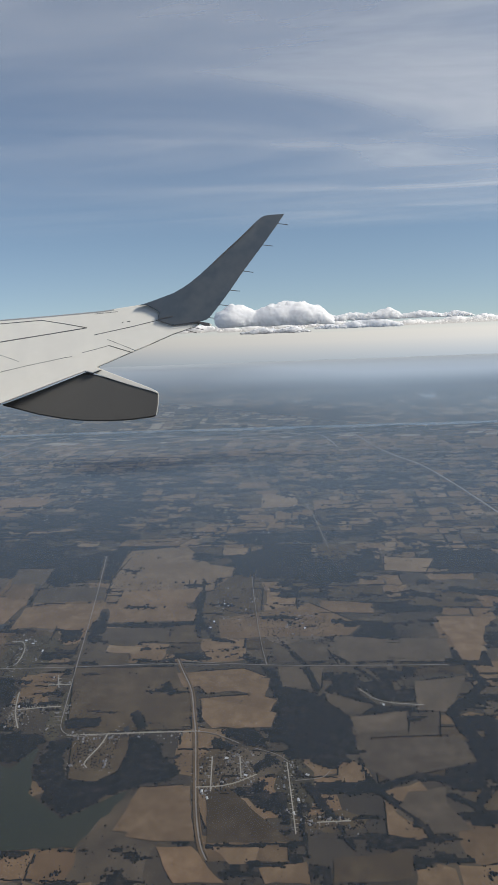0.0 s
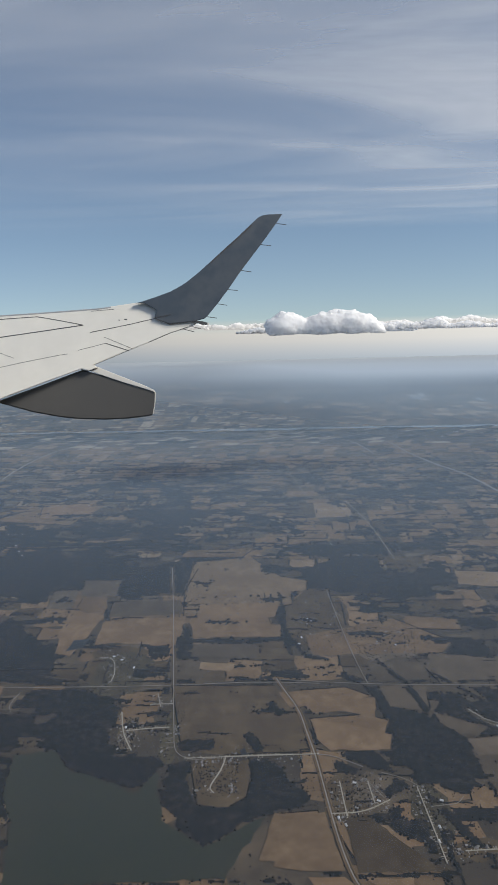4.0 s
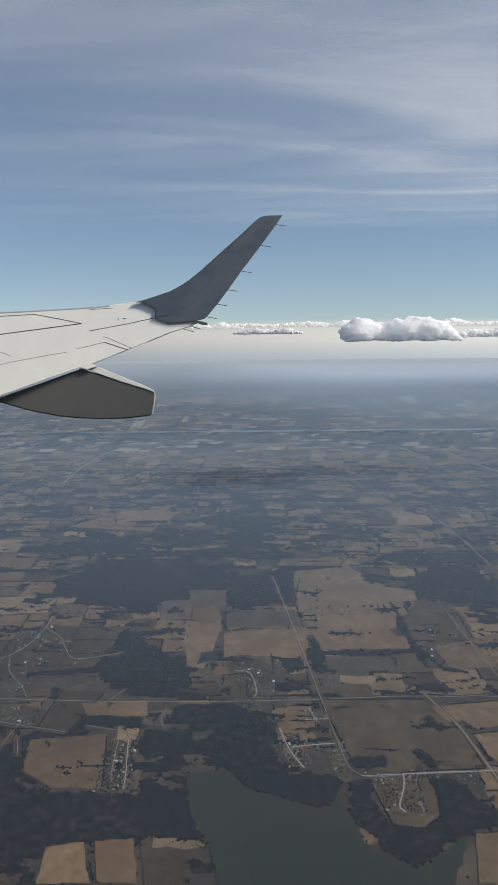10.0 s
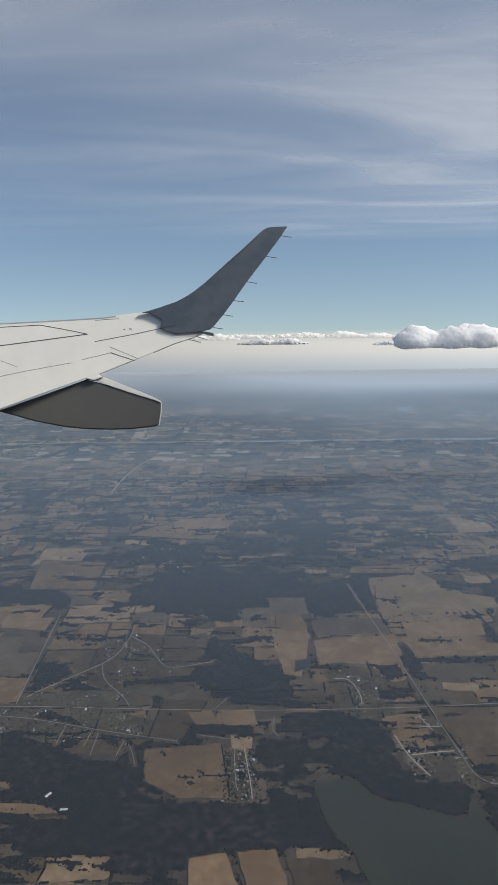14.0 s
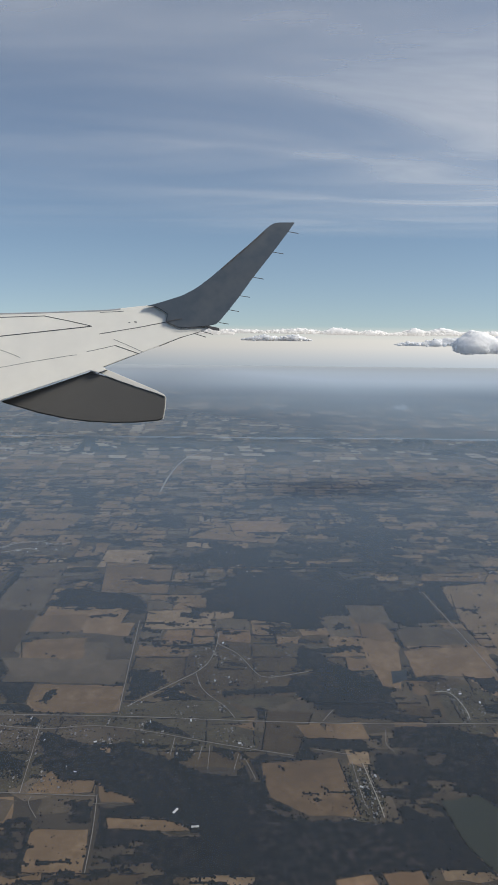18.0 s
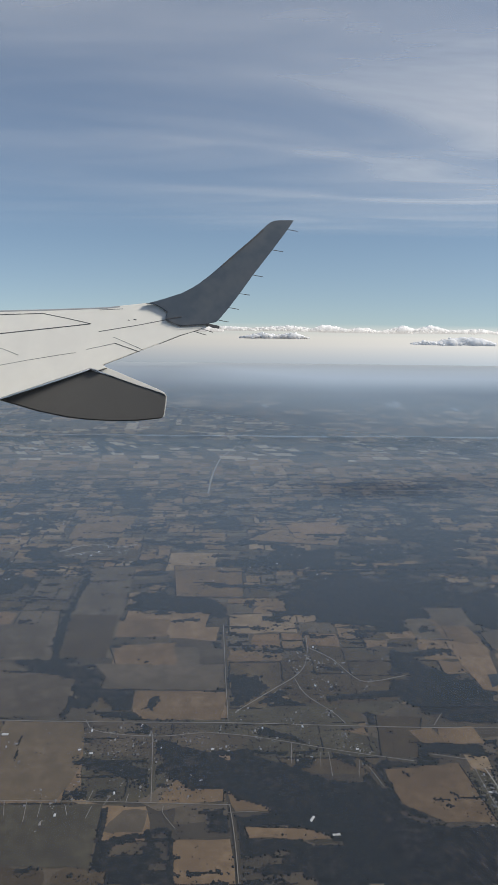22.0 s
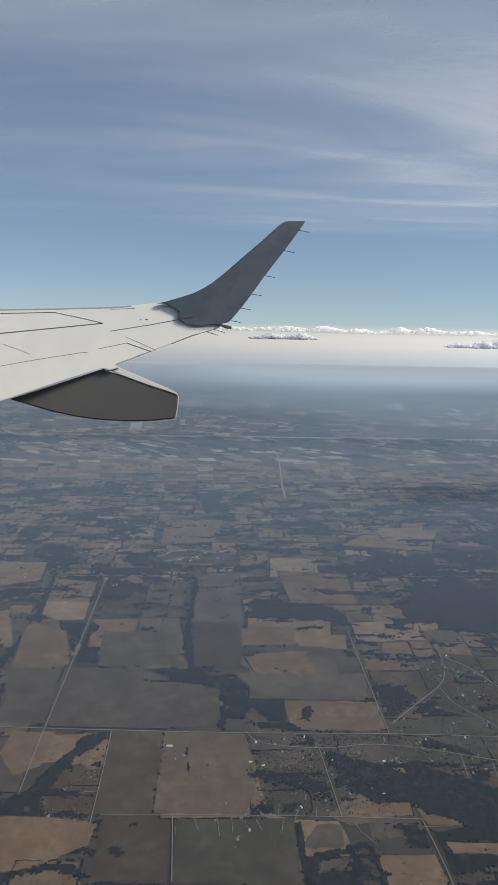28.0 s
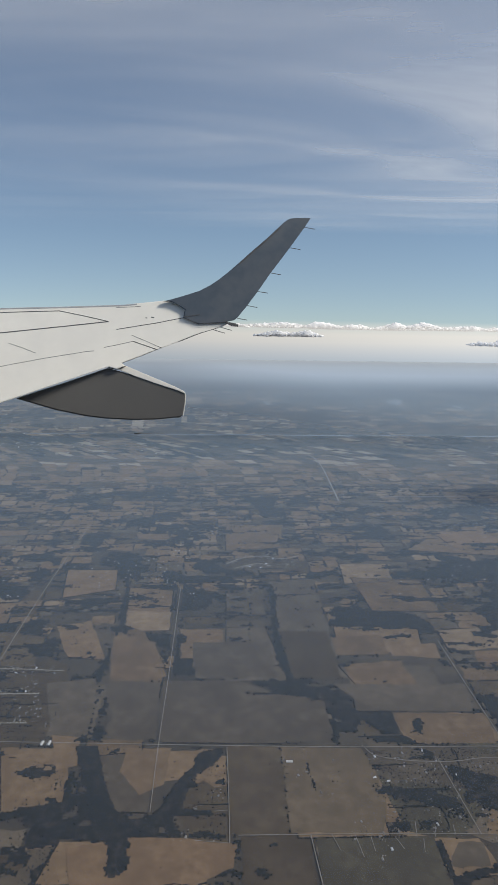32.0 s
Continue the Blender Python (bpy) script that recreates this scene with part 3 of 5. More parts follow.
PLOTS = [  # clean fields near the path: crop, corners
    ("grey", [(-218.7, 146.8), (-199, 146.1), (-191.3, 140.6), (-179.9, 137.9), (-180.2, 123), (-218, 124.8)]),
    ("grey", [(-211.7, 164.3), (-190.8, 164.3), (-190.3, 147.6), (-210.4, 147.8)]),
    ("olive", [(-187.2, 169.8), (-173.8, 169.4), (-174.1, 146.6), (-186.6, 147)]),
    ("olive", [(-203.6, 122.6), (-192.4, 122.1), (-192.8, 98.6), (-203.4, 98.7)]),
    ("dun", [(-192, 121.8), (-174.6, 120.8), (-173.3, 111.7), (-173, 104.6), (-175.4, 97.9), (-192.5, 98.6)]),
    ("tan", [(-164.4, 132.7), (-142.8, 131.5), (-144.5, 121.4), (-160.5, 121.9), (-164.7, 126)]),
    ("grey", [(-176.5, 144.2), (-143.2, 143.1), (-145.6, 132.7), (-164.9, 133.3), (-171.2, 136.4)]),
    ("tan", [(-173.4, 166.2), (-158.8, 167.3), (-159.3, 157.4), (-173.3, 157.3)]),
    ("tan", [(-158.7, 162.7), (-144.8, 162.3), (-145.8, 155), (-158.5, 156.8)]),
    ("tan", [(-233.6, 170.5), (-221.8, 164.6), (-217.8, 148.5), (-232, 148.5)]),
    ("pale", [(-230.9, 182.8), (-218.2, 181.4), (-218.2, 171.3), (-225.8, 170.9), (-230.8, 174.3)]),
    # reddish tint of a window reflection, painted into this plot as orange
    ("orange", [(-223.1, 98.6), (-215, 98.5), (-202.5, 96.4), (-203.4, 91.7), (-211.5, 87.4), (-223, 85), (-229.4, 85.3), (-232.7, 96.6)]),
    ("olive", [(-201.6, 98), (-189.2, 97.2), (-189.3, 83.6), (-201.9, 84.2)]),
    ("green", [(-187.9, 97.4), (-166.3, 96.6), (-166.5, 87.8), (-166.2, 82.7), (-188.5, 83.6)]),
    ("grey", [(-162.4, 95.5), (-157.7, 95.3), (-158.6, 89.9), (-165.6, 90.2)]),
    ("grey", [(-232.7, 147.2), (-219.3, 146.3), (-219.2, 134.1), (-228.3, 129.1)]),
    ("grey", [(-247, 146.5), (-235.2, 148.1), (-233.3, 128), (-242, 129.1)]),
    ("tan", [(-241.4, 127.2), (-235.3, 126.2), (-234.5, 117.4), (-238.3, 116.2)]),
    ("tan", [(-224.8, 122.4), (-215.5, 122.1), (-216.4, 111.7), (-220.9, 108.8), (-225.3, 115.4)]),
    ("tan", [(-17.9, 106.3), (-5.6, 102.7), (-2.1, 100.8), (-3.1, 96.4), (-15, 96.4), (-17.3, 100)]),
    ("tan", [(-18.4, 112.5), (-3.8, 113.4), (-4.6, 106.6), (-10.8, 108.7), (-17.8, 107.9)]),
    ("tan", [(-26.1, 69.1), (-24.5, 79.4), (-17.2, 80.3), (-14.7, 68.4), (-21.5, 68.3)]),
    ("orange", [(-20.7, 66.9), (-14.9, 67.2), (-9.3, 60.5), (-17, 60.3)]),
    ("olive", [(-14, 79.2), (-9.4, 79.2), (-0.6, 69.6), (3.3, 68.2), (-12.7, 68)]),
    ("tan", [(-12, 67), (-4.1, 67.1), (-4.9, 64.1), (-8.8, 64.1)]),
    ("tan", [(-4.2, 63.1), (3.2, 64.3), (3.5, 60.7), (-3.2, 60.6)]),
    ("grey", [(-3.7, 127.6), (9.4, 127.4), (9.9, 120.5), (-2.2, 119.7)]),
    ("grey", [(11.5, 131.3), (19.3, 129.8), (23.5, 120.3), (12.1, 120)]),
    ("grey", [(26.9, 129.7), (38.2, 129.5), (37.6, 121.1), (27.2, 119.8)]),
    ("grey", [(-2.1, 117.9), (8.5, 117.8), (6.3, 108.7), (-0.8, 110.4)]),
    ("grey", [(8.2, 108.1), (17.7, 103.5), (15.1, 100.7), (9.2, 101.7)]),
    ("grey", [(12.9, 99.5), (24.3, 101.6), (23.3, 95.6), (13.7, 95)]),
    ("tan", [(37.7, 140.5), (53.1, 140.2), (49, 135.1), (43.7, 120), (39.9, 120.1)]),
    ("grey", [(15.6, 92.6), (33.2, 93.9), (34.6, 86.8), (23.4, 83.6), (18.4, 82.1), (14.6, 85.2)]),
    ("grey", [(20.9, 79), (27.7, 80.4), (27, 76.5), (29.7, 71.1), (23.7, 70.1), (18.1, 74.6)]),
    ("grey", [(27.7, 111.8), (39.1, 113.8), (32.7, 101.2), (26.6, 102)]),
    ("olive", [(7.3, 65.1), (19.4, 66.8), (19.1, 61.5), (7.2, 60.7)]),
    ("tan", [(-83.2, 154.6), (-73.2, 151.4), (-75.1, 137.3), (-76.8, 131), (-80.8, 132.3), (-82.8, 142.8)]),
    ("tan", [(-72.4, 147.8), (-50.5, 150.5), (-50.2, 139.7), (-71.9, 136)]),
    ("grey", [(-72, 159), (-53.1, 160), (-51.2, 151.7), (-71.7, 150.2)]),
    ("pale", [(-46, 167.5), (-37, 186.7), (-31.6, 186.7), (-29.5, 176.5), (-15.9, 171.8), (-16.8, 165.3), (-41.6, 162.2)]),
    ("tan", [(-46.9, 156.7), (-24.5, 158), (-25.9, 149.6), (-46.9, 148.1)]),
    ("tan", [(-46.8, 146.1), (-24.2, 145.8), (-24.2, 139.4), (-46.7, 139.1)]),
    ("grey", [(-46.3, 136.5), (-30.4, 135.5), (-30.2, 129.3), (-46.2, 130.5)]),
    ("pale", [(-43.8, 127.8), (-35, 126.8), (-36.6, 123.8), (-44.1, 124.8)]),
    ("grey", [(-83.7, 173.1), (-72.9, 173), (-72.5, 162.6), (-82.8, 162.4)]),
    ("tan", [(-25.1, 115.6), (-11.5, 116.5), (-11.9, 111), (-22.8, 110.1)]),
    ("tan", [(-26, 80.1), (-22.3, 80), (-25.7, 70), (-28.7, 70)]),
    ("orange", [(-100.1, 77.4), (-93.7, 78.6), (-91, 70.3), (-99.7, 70.3)]),
    ("orange", [(-92.1, 78.8), (-85.2, 79.1), (-83.2, 70.2), (-89.9, 70.3)]),
    ("olive", [(-83.7, 77.3), (-76.4, 76.7), (-75.8, 70.2), (-82.2, 70.2)]),
    ("tan", [(-103.1, 117.3), (-97.6, 117.3), (-96.3, 113), (-101.7, 113.7)]),
    ("tan", [(-95.5, 117.5), (-88.8, 118.3), (-87.7, 112.6), (-94.6, 112.6)]),
]
GROVES_AND_SHADE = [  # woods with known outlines, and one cloud-shadow patch drawn as woods
    [(-200.1, 90.9), (-197.9, 91.6), (-196.4, 89.8), (-197.8, 88.4)],
    [(-197.2, 96), (-195.2, 97.1), (-193.8, 95.8), (-196.2, 94.9)],
    [(-70.1, 104.6), (-60.9, 106.3), (-58.7, 94.7), (-49.1, 94.6), (-47.1, 93.1), (-48.8, 87.6), (-52.7, 85.6), (-55.1, 87), (-64.4, 92), (-68.8, 99.8)],
    [(-46.6, 92.6), (-44.9, 86.2), (-40.5, 77.4), (-37.9, 71.7), (-35.2, 71.7), (-31.9, 77.3), (-25.8, 84.8), (-25.2, 87.5), (-31.8, 81.2), (-39.7, 81.3), (-42.9, 87.6), (-43.4, 92.6)],
    [(-105.4, 89.1), (-77.2, 90.3), (-75.4, 81.2), (-65.5, 80.5), (-66.4, 77.7), (-89, 79.8), (-99, 80.3)],
    [(-99.6, 151.1), (-85.9, 137.5), (-80.7, 127.5), (-79.9, 119.7), (-92.9, 119.8), (-104.4, 130.1)],
    # dark patch of cloud shadow, drawn as woods
    [(-120.4, 192.5), (-102.7, 199), (-89.9, 187.6), (-86.1, 168.1), (-100.1, 161.3), (-117.3, 165)],
    [(-142.7, 112.1), (-132.9, 107.8), (-123.6, 103), (-112.8, 99.4), (-112.8, 94.5), (-105.8, 90.5), (-109.4, 81.5), (-123.3, 87), (-138, 96.2), (-142.1, 97.7)],
    [(-156.2, 114.2), (-145.6, 110.7), (-138.2, 105.6), (-140.6, 99.7), (-150.3, 100.1), (-156.2, 105.5)],
    [(-160.8, 130.4), (-158.2, 130.3), (-159.5, 124.8), (-162.4, 124.9)],
    [(-3.3, 111.3), (6.2, 107.5), (13, 100.2), (13.3, 93), (13.9, 88.2), (5.5, 88.2), (-0.6, 91.3), (-1.8, 96.4), (-0.7, 100.8)],
    [(-6.5, 77.9), (-0.7, 79.3), (3.1, 74.4), (2.6, 70.8), (-0.6, 72.6)],
]
BROOKS = [  # wooded streams and tree rows across the plots: width, line
    (3, [(-188.5, 163.6), (-186.9, 147), (-183.1, 139.6), (-177.8, 138.3), (-173.7, 132.6), (-165.7, 128.9), (-165.2, 123.6)]),
    (1.2, [(-198.2, 141), (-187.2, 140.7)]),
    (1.5, [(-178.3, 139.4), (-179.7, 123)]),
    (1.6, [(-172.5, 131.4), (-166.3, 122.2)]),
    (4, [(-234.1, 124.6), (-227.9, 106), (-223.7, 96.3), (-223.3, 92.5)]),
    (2.4, [(-225.1, 98.3), (-216.8, 103.8), (-213.5, 107), (-208.6, 119.6), (-204.9, 120.7)]),
    (0.9, [(-230.1, 200.1), (-233.3, 165), (-233.8, 126.1)]),
    (1.8, [(-174, 108.2), (-169.6, 107.4), (-163.4, 104.7), (-158.7, 103.3)]),
    (1.8, [(-165.7, 82.7), (-165.6, 86.6), (-165.9, 93.9), (-166, 95.9)]),
    (0.7, [(-187, 116.5), (-186.4, 108.7)]),
    (0.3, [(-185.7, 111.9), (-178.3, 110.3), (-172.7, 109.1)]),
    (0.5, [(-192, 121.2), (-192.6, 99)]),
    (0.4, [(-192.8, 98), (-166.3, 96.7)]),
    (1, [(-164.1, 88.9), (-157, 89.2)]),
    (1.5, [(14.4, 83.1), (17.5, 77.1), (21.5, 72.8), (23, 70.4)]),
    (2, [(18.1, 81), (23.3, 83), (29, 82.2), (34.2, 79.8), (32, 75.7), (28, 78.4)]),
    (2.6, [(40.5, 117.3), (41.9, 110.9), (37.5, 104.9), (33.5, 101.2), (35.6, 93), (36.9, 82.5)]),
    (2, [(-1.2, 128.1), (4, 118.3), (6.5, 109.1)]),
    (1.5, [(10.7, 122.9), (16.6, 115.8), (21.1, 110.2)]),
    (1.2, [(-13.8, 67.2), (-4.2, 67.6), (3.4, 67.9)]),
    (1.4, [(-5.7, 64.1), (-0.5, 63.8)]),
    (1, [(2.2, 75.7), (3.4, 67.5), (3.8, 60.7)]),
]
HAMLETS = [  # middle, half widths, houses
    (-13.3, 82.9, 3, 5.7, 12),
    (-7.7, 85.7, 2.6, 3.7, 8),
    (1.4, 80.4, 2.4, 6.9, 12),
    (7.9, 72.5, 4.6, 1.4, 10),
    (-56.4, 101.4, 1.4, 4.9, 14),
    (-47.2, 101.4, 1.7, 7.1, 10),
    (-36.9, 88.9, 3.7, 4.4, 16),
    (-91.2, 93.7, 3.3, 8, 12),
    (-113.3, 137.7, 14.4, 11.2, 16),
    (-64.4, 129.7, 5.5, 4.9, 8),
    (-149.5, 115.3, 13.3, 4.7, 14),
    (-125.5, 111.4, 13.1, 5.5, 16),
    (-115, 138.4, 15.5, 10.4, 20),
    (-153.9, 101.9, 6.6, 4.8, 8),
    (-92.1, 96.7, 2.7, 6.8, 14),
    (-249.7, 140.1, 7.2, 14.2, 26),
    (-166.9, 113.1, 7, 5, 12),
    (-165.1, 103.9, 7.7, 5.9, 14),
    (-178.2, 95.1, 6.1, 3.1, 8),
    (-187.6, 214.5, 11.7, 4.7, 14),
    (-179.5, 108.8, 6.7, 9.7, 4),
    (-207.4, 104, 4.3, 5.8, 5),
    (-190.6, 114.1, 3.5, 3.5, 4),
    (-125.8, 89.4, 3.1, 1.6, 3),
    (-13.8, 149, 6.9, 13.4, 22),
    (1.9, 135.7, 7, 6.1, 18),
    (-62.3, 123.5, 5.5, 7.5, 10),
    (-36.2, 155.8, 6.4, 5.2, 6),
    (-161.5, 115.4, 13.3, 3.8, 10),
    (-132.4, 120.9, 16.4, 4.1, 12),
]
WOODS_AND_SHADE = [  # known woods, some with cloud shadow drawn in: middle, half widths
    # the patch at (-95, 182) is woods and a cloud's shadow together
    (-72, 106, 16, 12), (-58, 92, 9, 9), (-42, 84, 8, 12), (-30, 86, 7, 9), (-95, 182, 34, 15), (-62, 178, 10, 9), (-112, 84, 22, 7),
    (-85, 88, 12, 9), (-8, 92, 6, 6), (-2, 98, 5, 8), (-182, 137, 5, 6), (-177, 130, 4, 4), (-238, 108, 5, 8), (-228, 96, 6, 8),
    (-212, 104, 5, 7), (-88, 130, 14, 8), (-100, 112, 9, 4), (-132, 104, 12, 4), (-122, 96, 12, 6), (10, 170, 22, 9), (4, 196, 24, 7),
    (-120, 210, 22, 7), (-88, 216, 26, 9), (-66, 232, 18, 6), (-200, 212, 12, 7), (-236, 215, 10, 12), (-214, 187, 8, 5), (20, 100, 6, 14), (8, 110, 10, 4), (-68, 200, 22, 5),
]
TONES = {"tan": ((0.187, 0.128, 0.076), (0.226, 0.158, 0.094)), "pale": ((0.229, 0.167, 0.105), (0.270, 0.198, 0.123)), "orange": ((0.204, 0.134, 0.078), (0.243, 0.162, 0.094)),
         "olive": ((0.092, 0.068, 0.042), (0.115, 0.086, 0.052)), "grey": ((0.119, 0.094, 0.067), (0.143, 0.114, 0.081)), "green": ((0.082, 0.069, 0.046), (0.103, 0.087, 0.057)),
         "dun": ((0.142, 0.106, 0.067), (0.168, 0.127, 0.081)), "far_pale": ((0.300, 0.246, 0.184), (0.357, 0.300, 0.227))}
CROPS = {k: surface("field_" + k, [tuple(c * 0.69 for c in v[0]), tuple(c * 0.9 for c in v[1])], 0.45, 0.95, second=(0.13, tuple(c * 0.66 for c in v[0])), vary=0.2, amount=0.85, tufts=(2.4, (0.048, 0.042, 0.031), 1.0)) for k, v in TONES.items()}
STREET = surface("pale_street", [(0.30, 0.27, 0.215), (0.38, 0.345, 0.28)], 1.2, 0.95, second=(0.15, (0.25, 0.225, 0.18)))
GRAVEL = surface("pale_road", [(0.22, 0.195, 0.165), (0.29, 0.26, 0.222)], 1.2, 0.95, second=(0.15, (0.175, 0.158, 0.134)))
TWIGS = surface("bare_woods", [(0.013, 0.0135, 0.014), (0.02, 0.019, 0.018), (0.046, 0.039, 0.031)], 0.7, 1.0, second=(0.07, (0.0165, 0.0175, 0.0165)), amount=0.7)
WATER = surface("lake_water", [(0.029, 0.034, 0.021), (0.038, 0.040, 0.025)], 0.06, 0.3, second=(0.02, (0.043, 0.038, 0.026)), gloss=0.16)
POND = surface("pond_water", [(0.018, 0.02, 0.021), (0.026, 0.028, 0.028)], 0.3, 0.3, gloss=0.16)
WALLS = surface("house_wall", [(0.24, 0.22, 0.195), (0.33, 0.30, 0.265)], 3.0, 0.8, vary=0.25)
ROOFS = surface("house_roof", [(0.13, 0.122, 0.115), (0.21, 0.195, 0.18)], 3.0, 0.8, vary=0.45)
METAL = surface("barn_metal", [(0.46, 0.455, 0.45), (0.56, 0.555, 0.55)], 1.0, 0.5)
rng = np.random.default_rng(7)


def value_noise(x, y, size, seed):
    """Smooth noise of patches of a size, for arrays of places."""
    tab = np.random.default_rng(seed).random((257, 257))
    u, v = np.asarray(x) / size + 1000, np.asarray(y) / size + 1000
    i, j = np.floor(u).astype(int), np.floor(v).astype(int)
    fu, fv = u - i, v - j
    fu, fv = fu * fu * (3 - 2 * fu), fv * fv * (3 - 2 * fv)
    g = lambda p, q: tab[p % 257, q % 257]
    return (g(i, j) * (1 - fu) + g(i + 1, j) * fu) * (1 - fv) + (g(i, j + 1) * (1 - fu) + g(i + 1, j + 1) * fu) * fv


def rough_noise(x, y, size, seed):
    return (value_noise(x, y, size, seed) + 0.5 * value_noise(x, y, size / 2.3, seed + 1) + 0.25 * value_noise(x, y, size / 5.1, seed + 2)) / 1.75


def inside(x, y, corners):
    """Which of the places lie within the outline."""
    hit = np.zeros(np.shape(x), bool)
    for (xa, ya), (xb, yb) in zip(corners, corners[1:] + corners[:1]):
        if ya != yb:
            hit ^= ((ya > y) != (yb > y)) & (x < (xb - xa) * (y - ya) / (yb - ya) + xa)
    return hit


heights = np.vectorize(height)


def worn_edge(corners, step, wobble, seed):
    """The outline cut into short lengths that wander a little."""
    out = []
    for (xa, ya), (xb, yb) in zip(corners, corners[1:] + corners[:1]):
        n = max(1, int(math.hypot(xb - xa, yb - ya) / step))
        for k in range(n):
            f = k / n
            out.append((xa + (xb - xa) * f, ya + (yb - ya) * f))
    r = np.random.default_rng(seed)
    return [(x + wobble * (r.random() - 0.5), y + wobble * (r.random() - 0.5)) for x, y in out]


def patch(corners, lift):
    bm = bmesh.new()
    f = bm.faces.new([bm.verts.new((x, y, height(y) + lift)) for x, y in corners])
    if f.calc_area() > 0 and sum((xa - xb) * (ya + yb) for (xa, ya), (xb, yb) in zip(corners, corners[1:] + corners[:1])) > 0:
        f.normal_flip()
    bmesh.ops.triangulate(bm, faces=[f])
    for fc in bm.faces:
        fc.normal_update()
        if fc.normal.z < 0:
            fc.normal_flip()
    return bm


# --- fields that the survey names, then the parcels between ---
for n, (crop, corners) in enumerate(FIELDS):
    part("field", patch(worn_edge(corners, 2.0, 0.7, n), 0.045 + 0.004 * (n % 12)), CROPS[crop], ground)


for n, (crop, corners) in enumerate(PLOTS):
    part("field", patch(worn_edge(corners, 1.6, 0.45, 700 + n), 0.1 + 0.0012 * n), CROPS[crop], ground)
for n, (hx0, hy0, wx, wy, _) in enumerate(HAMLETS):   # pasture about the houses
    r = np.random.default_rng(300 + n)
    ring = [(hx0 + (1.2 * wx + 0.6) * math.cos(a) * r.uniform(0.8, 1.15), hy0 + (1.2 * wy + 0.6) * math.sin(a) * r.uniform(0.8, 1.15)) for a in np.linspace(0, 2 * math.pi, 15)[:-1]]
    part("field", patch(worn_edge(ring, 1.5, 0.6, 320 + n), 0.033 + 0.0004 * n), CROPS[("olive", "grey", "green")[n % 3]], ground)


def parcels():
    """Split the country into parcels along the section lines; yields corners, crop and distance."""
    made = []
    known = [c for _, c in FIELDS + PLOTS] + [c for _, c in WATERS]

    def split(x0, y0, x1, y1, depth):
        w, h = x1 - x0, y1 - y0
        lim = 12 if y0 < 165 else 9
        if depth > 9 or (w < lim and h < lim * 0.72) or (w < lim * 1.7 and h < lim and rng.random() < 0.25):
            cx, cy = (x0 + x1) / 2, (y0 + y1) / 2
            if any(bool(inside(np.array(cx + a * w * .3), np.array(cy + b * h * .3), c)) for c in known if abs(c[0][0] - cx) < 60 and abs(c[0][1] - cy) < 60 for a, b in ((0, 0), (1, 0), (-1, 0), (0, 1), (0, -1))):
                return
            if any(((cx - a) / p) ** 2 + ((cy - b) / q) ** 2 < 1 for a, b, p, q in WOODS_AND_SHADE):
                return
            m = min(w, h) * (0.03 if y0 < 330 else 0.06)
            made.append(([(x0 + m, y0 + m), (x1 - m, y0 + m), (x1 - m, y1 - m), (x0 + m, y1 - m)], cx, cy))
            return
        f = 0.35 + 0.3 * rng.random()
        if w > h * 1.35:
            split(x0, y0, x0 + w * f, y1, depth + 1), split(x0 + w * f, y0, x1, y1, depth + 1)
        else:
            split(x0, y0, x1, y0 + h * f, depth + 1), split(x0, y0 + h * f, x1, y1, depth + 1)

    ys = [-172, -140, -112, -84, -56, -28, 0, 24, 49, 73, 97, 120, 145, 170, 196, 222, 250, 280, 312, 340, 366, 394, 424, 456, 490, 526, 565, 606, 650]
    for ya, yb in zip(ys, ys[1:]):
        half = 230 + 0.55 * yb
        x = -142.6 + 30.4 * round(-half / 30.4)
        while x < -110 + half:
            split(x, ya, x + 30.4, yb, 0)
            x += 30.4
    return made


KINDS = ["tan", "tan", "tan", "tan", "tan", "grey", "grey", "olive", "olive", "tan", "pale", "olive", "orange"]
# far parcels get brightened tones so they show through the haze sheet
FAR_KINDS = ["far_pale"] * 3 + ["pale"] * 4 + ["tan"] * 3 + ["grey"] * 3
loose = {k: ([], []) for k in TONES}
lines = []   # tree lines along the parcels
near = 0
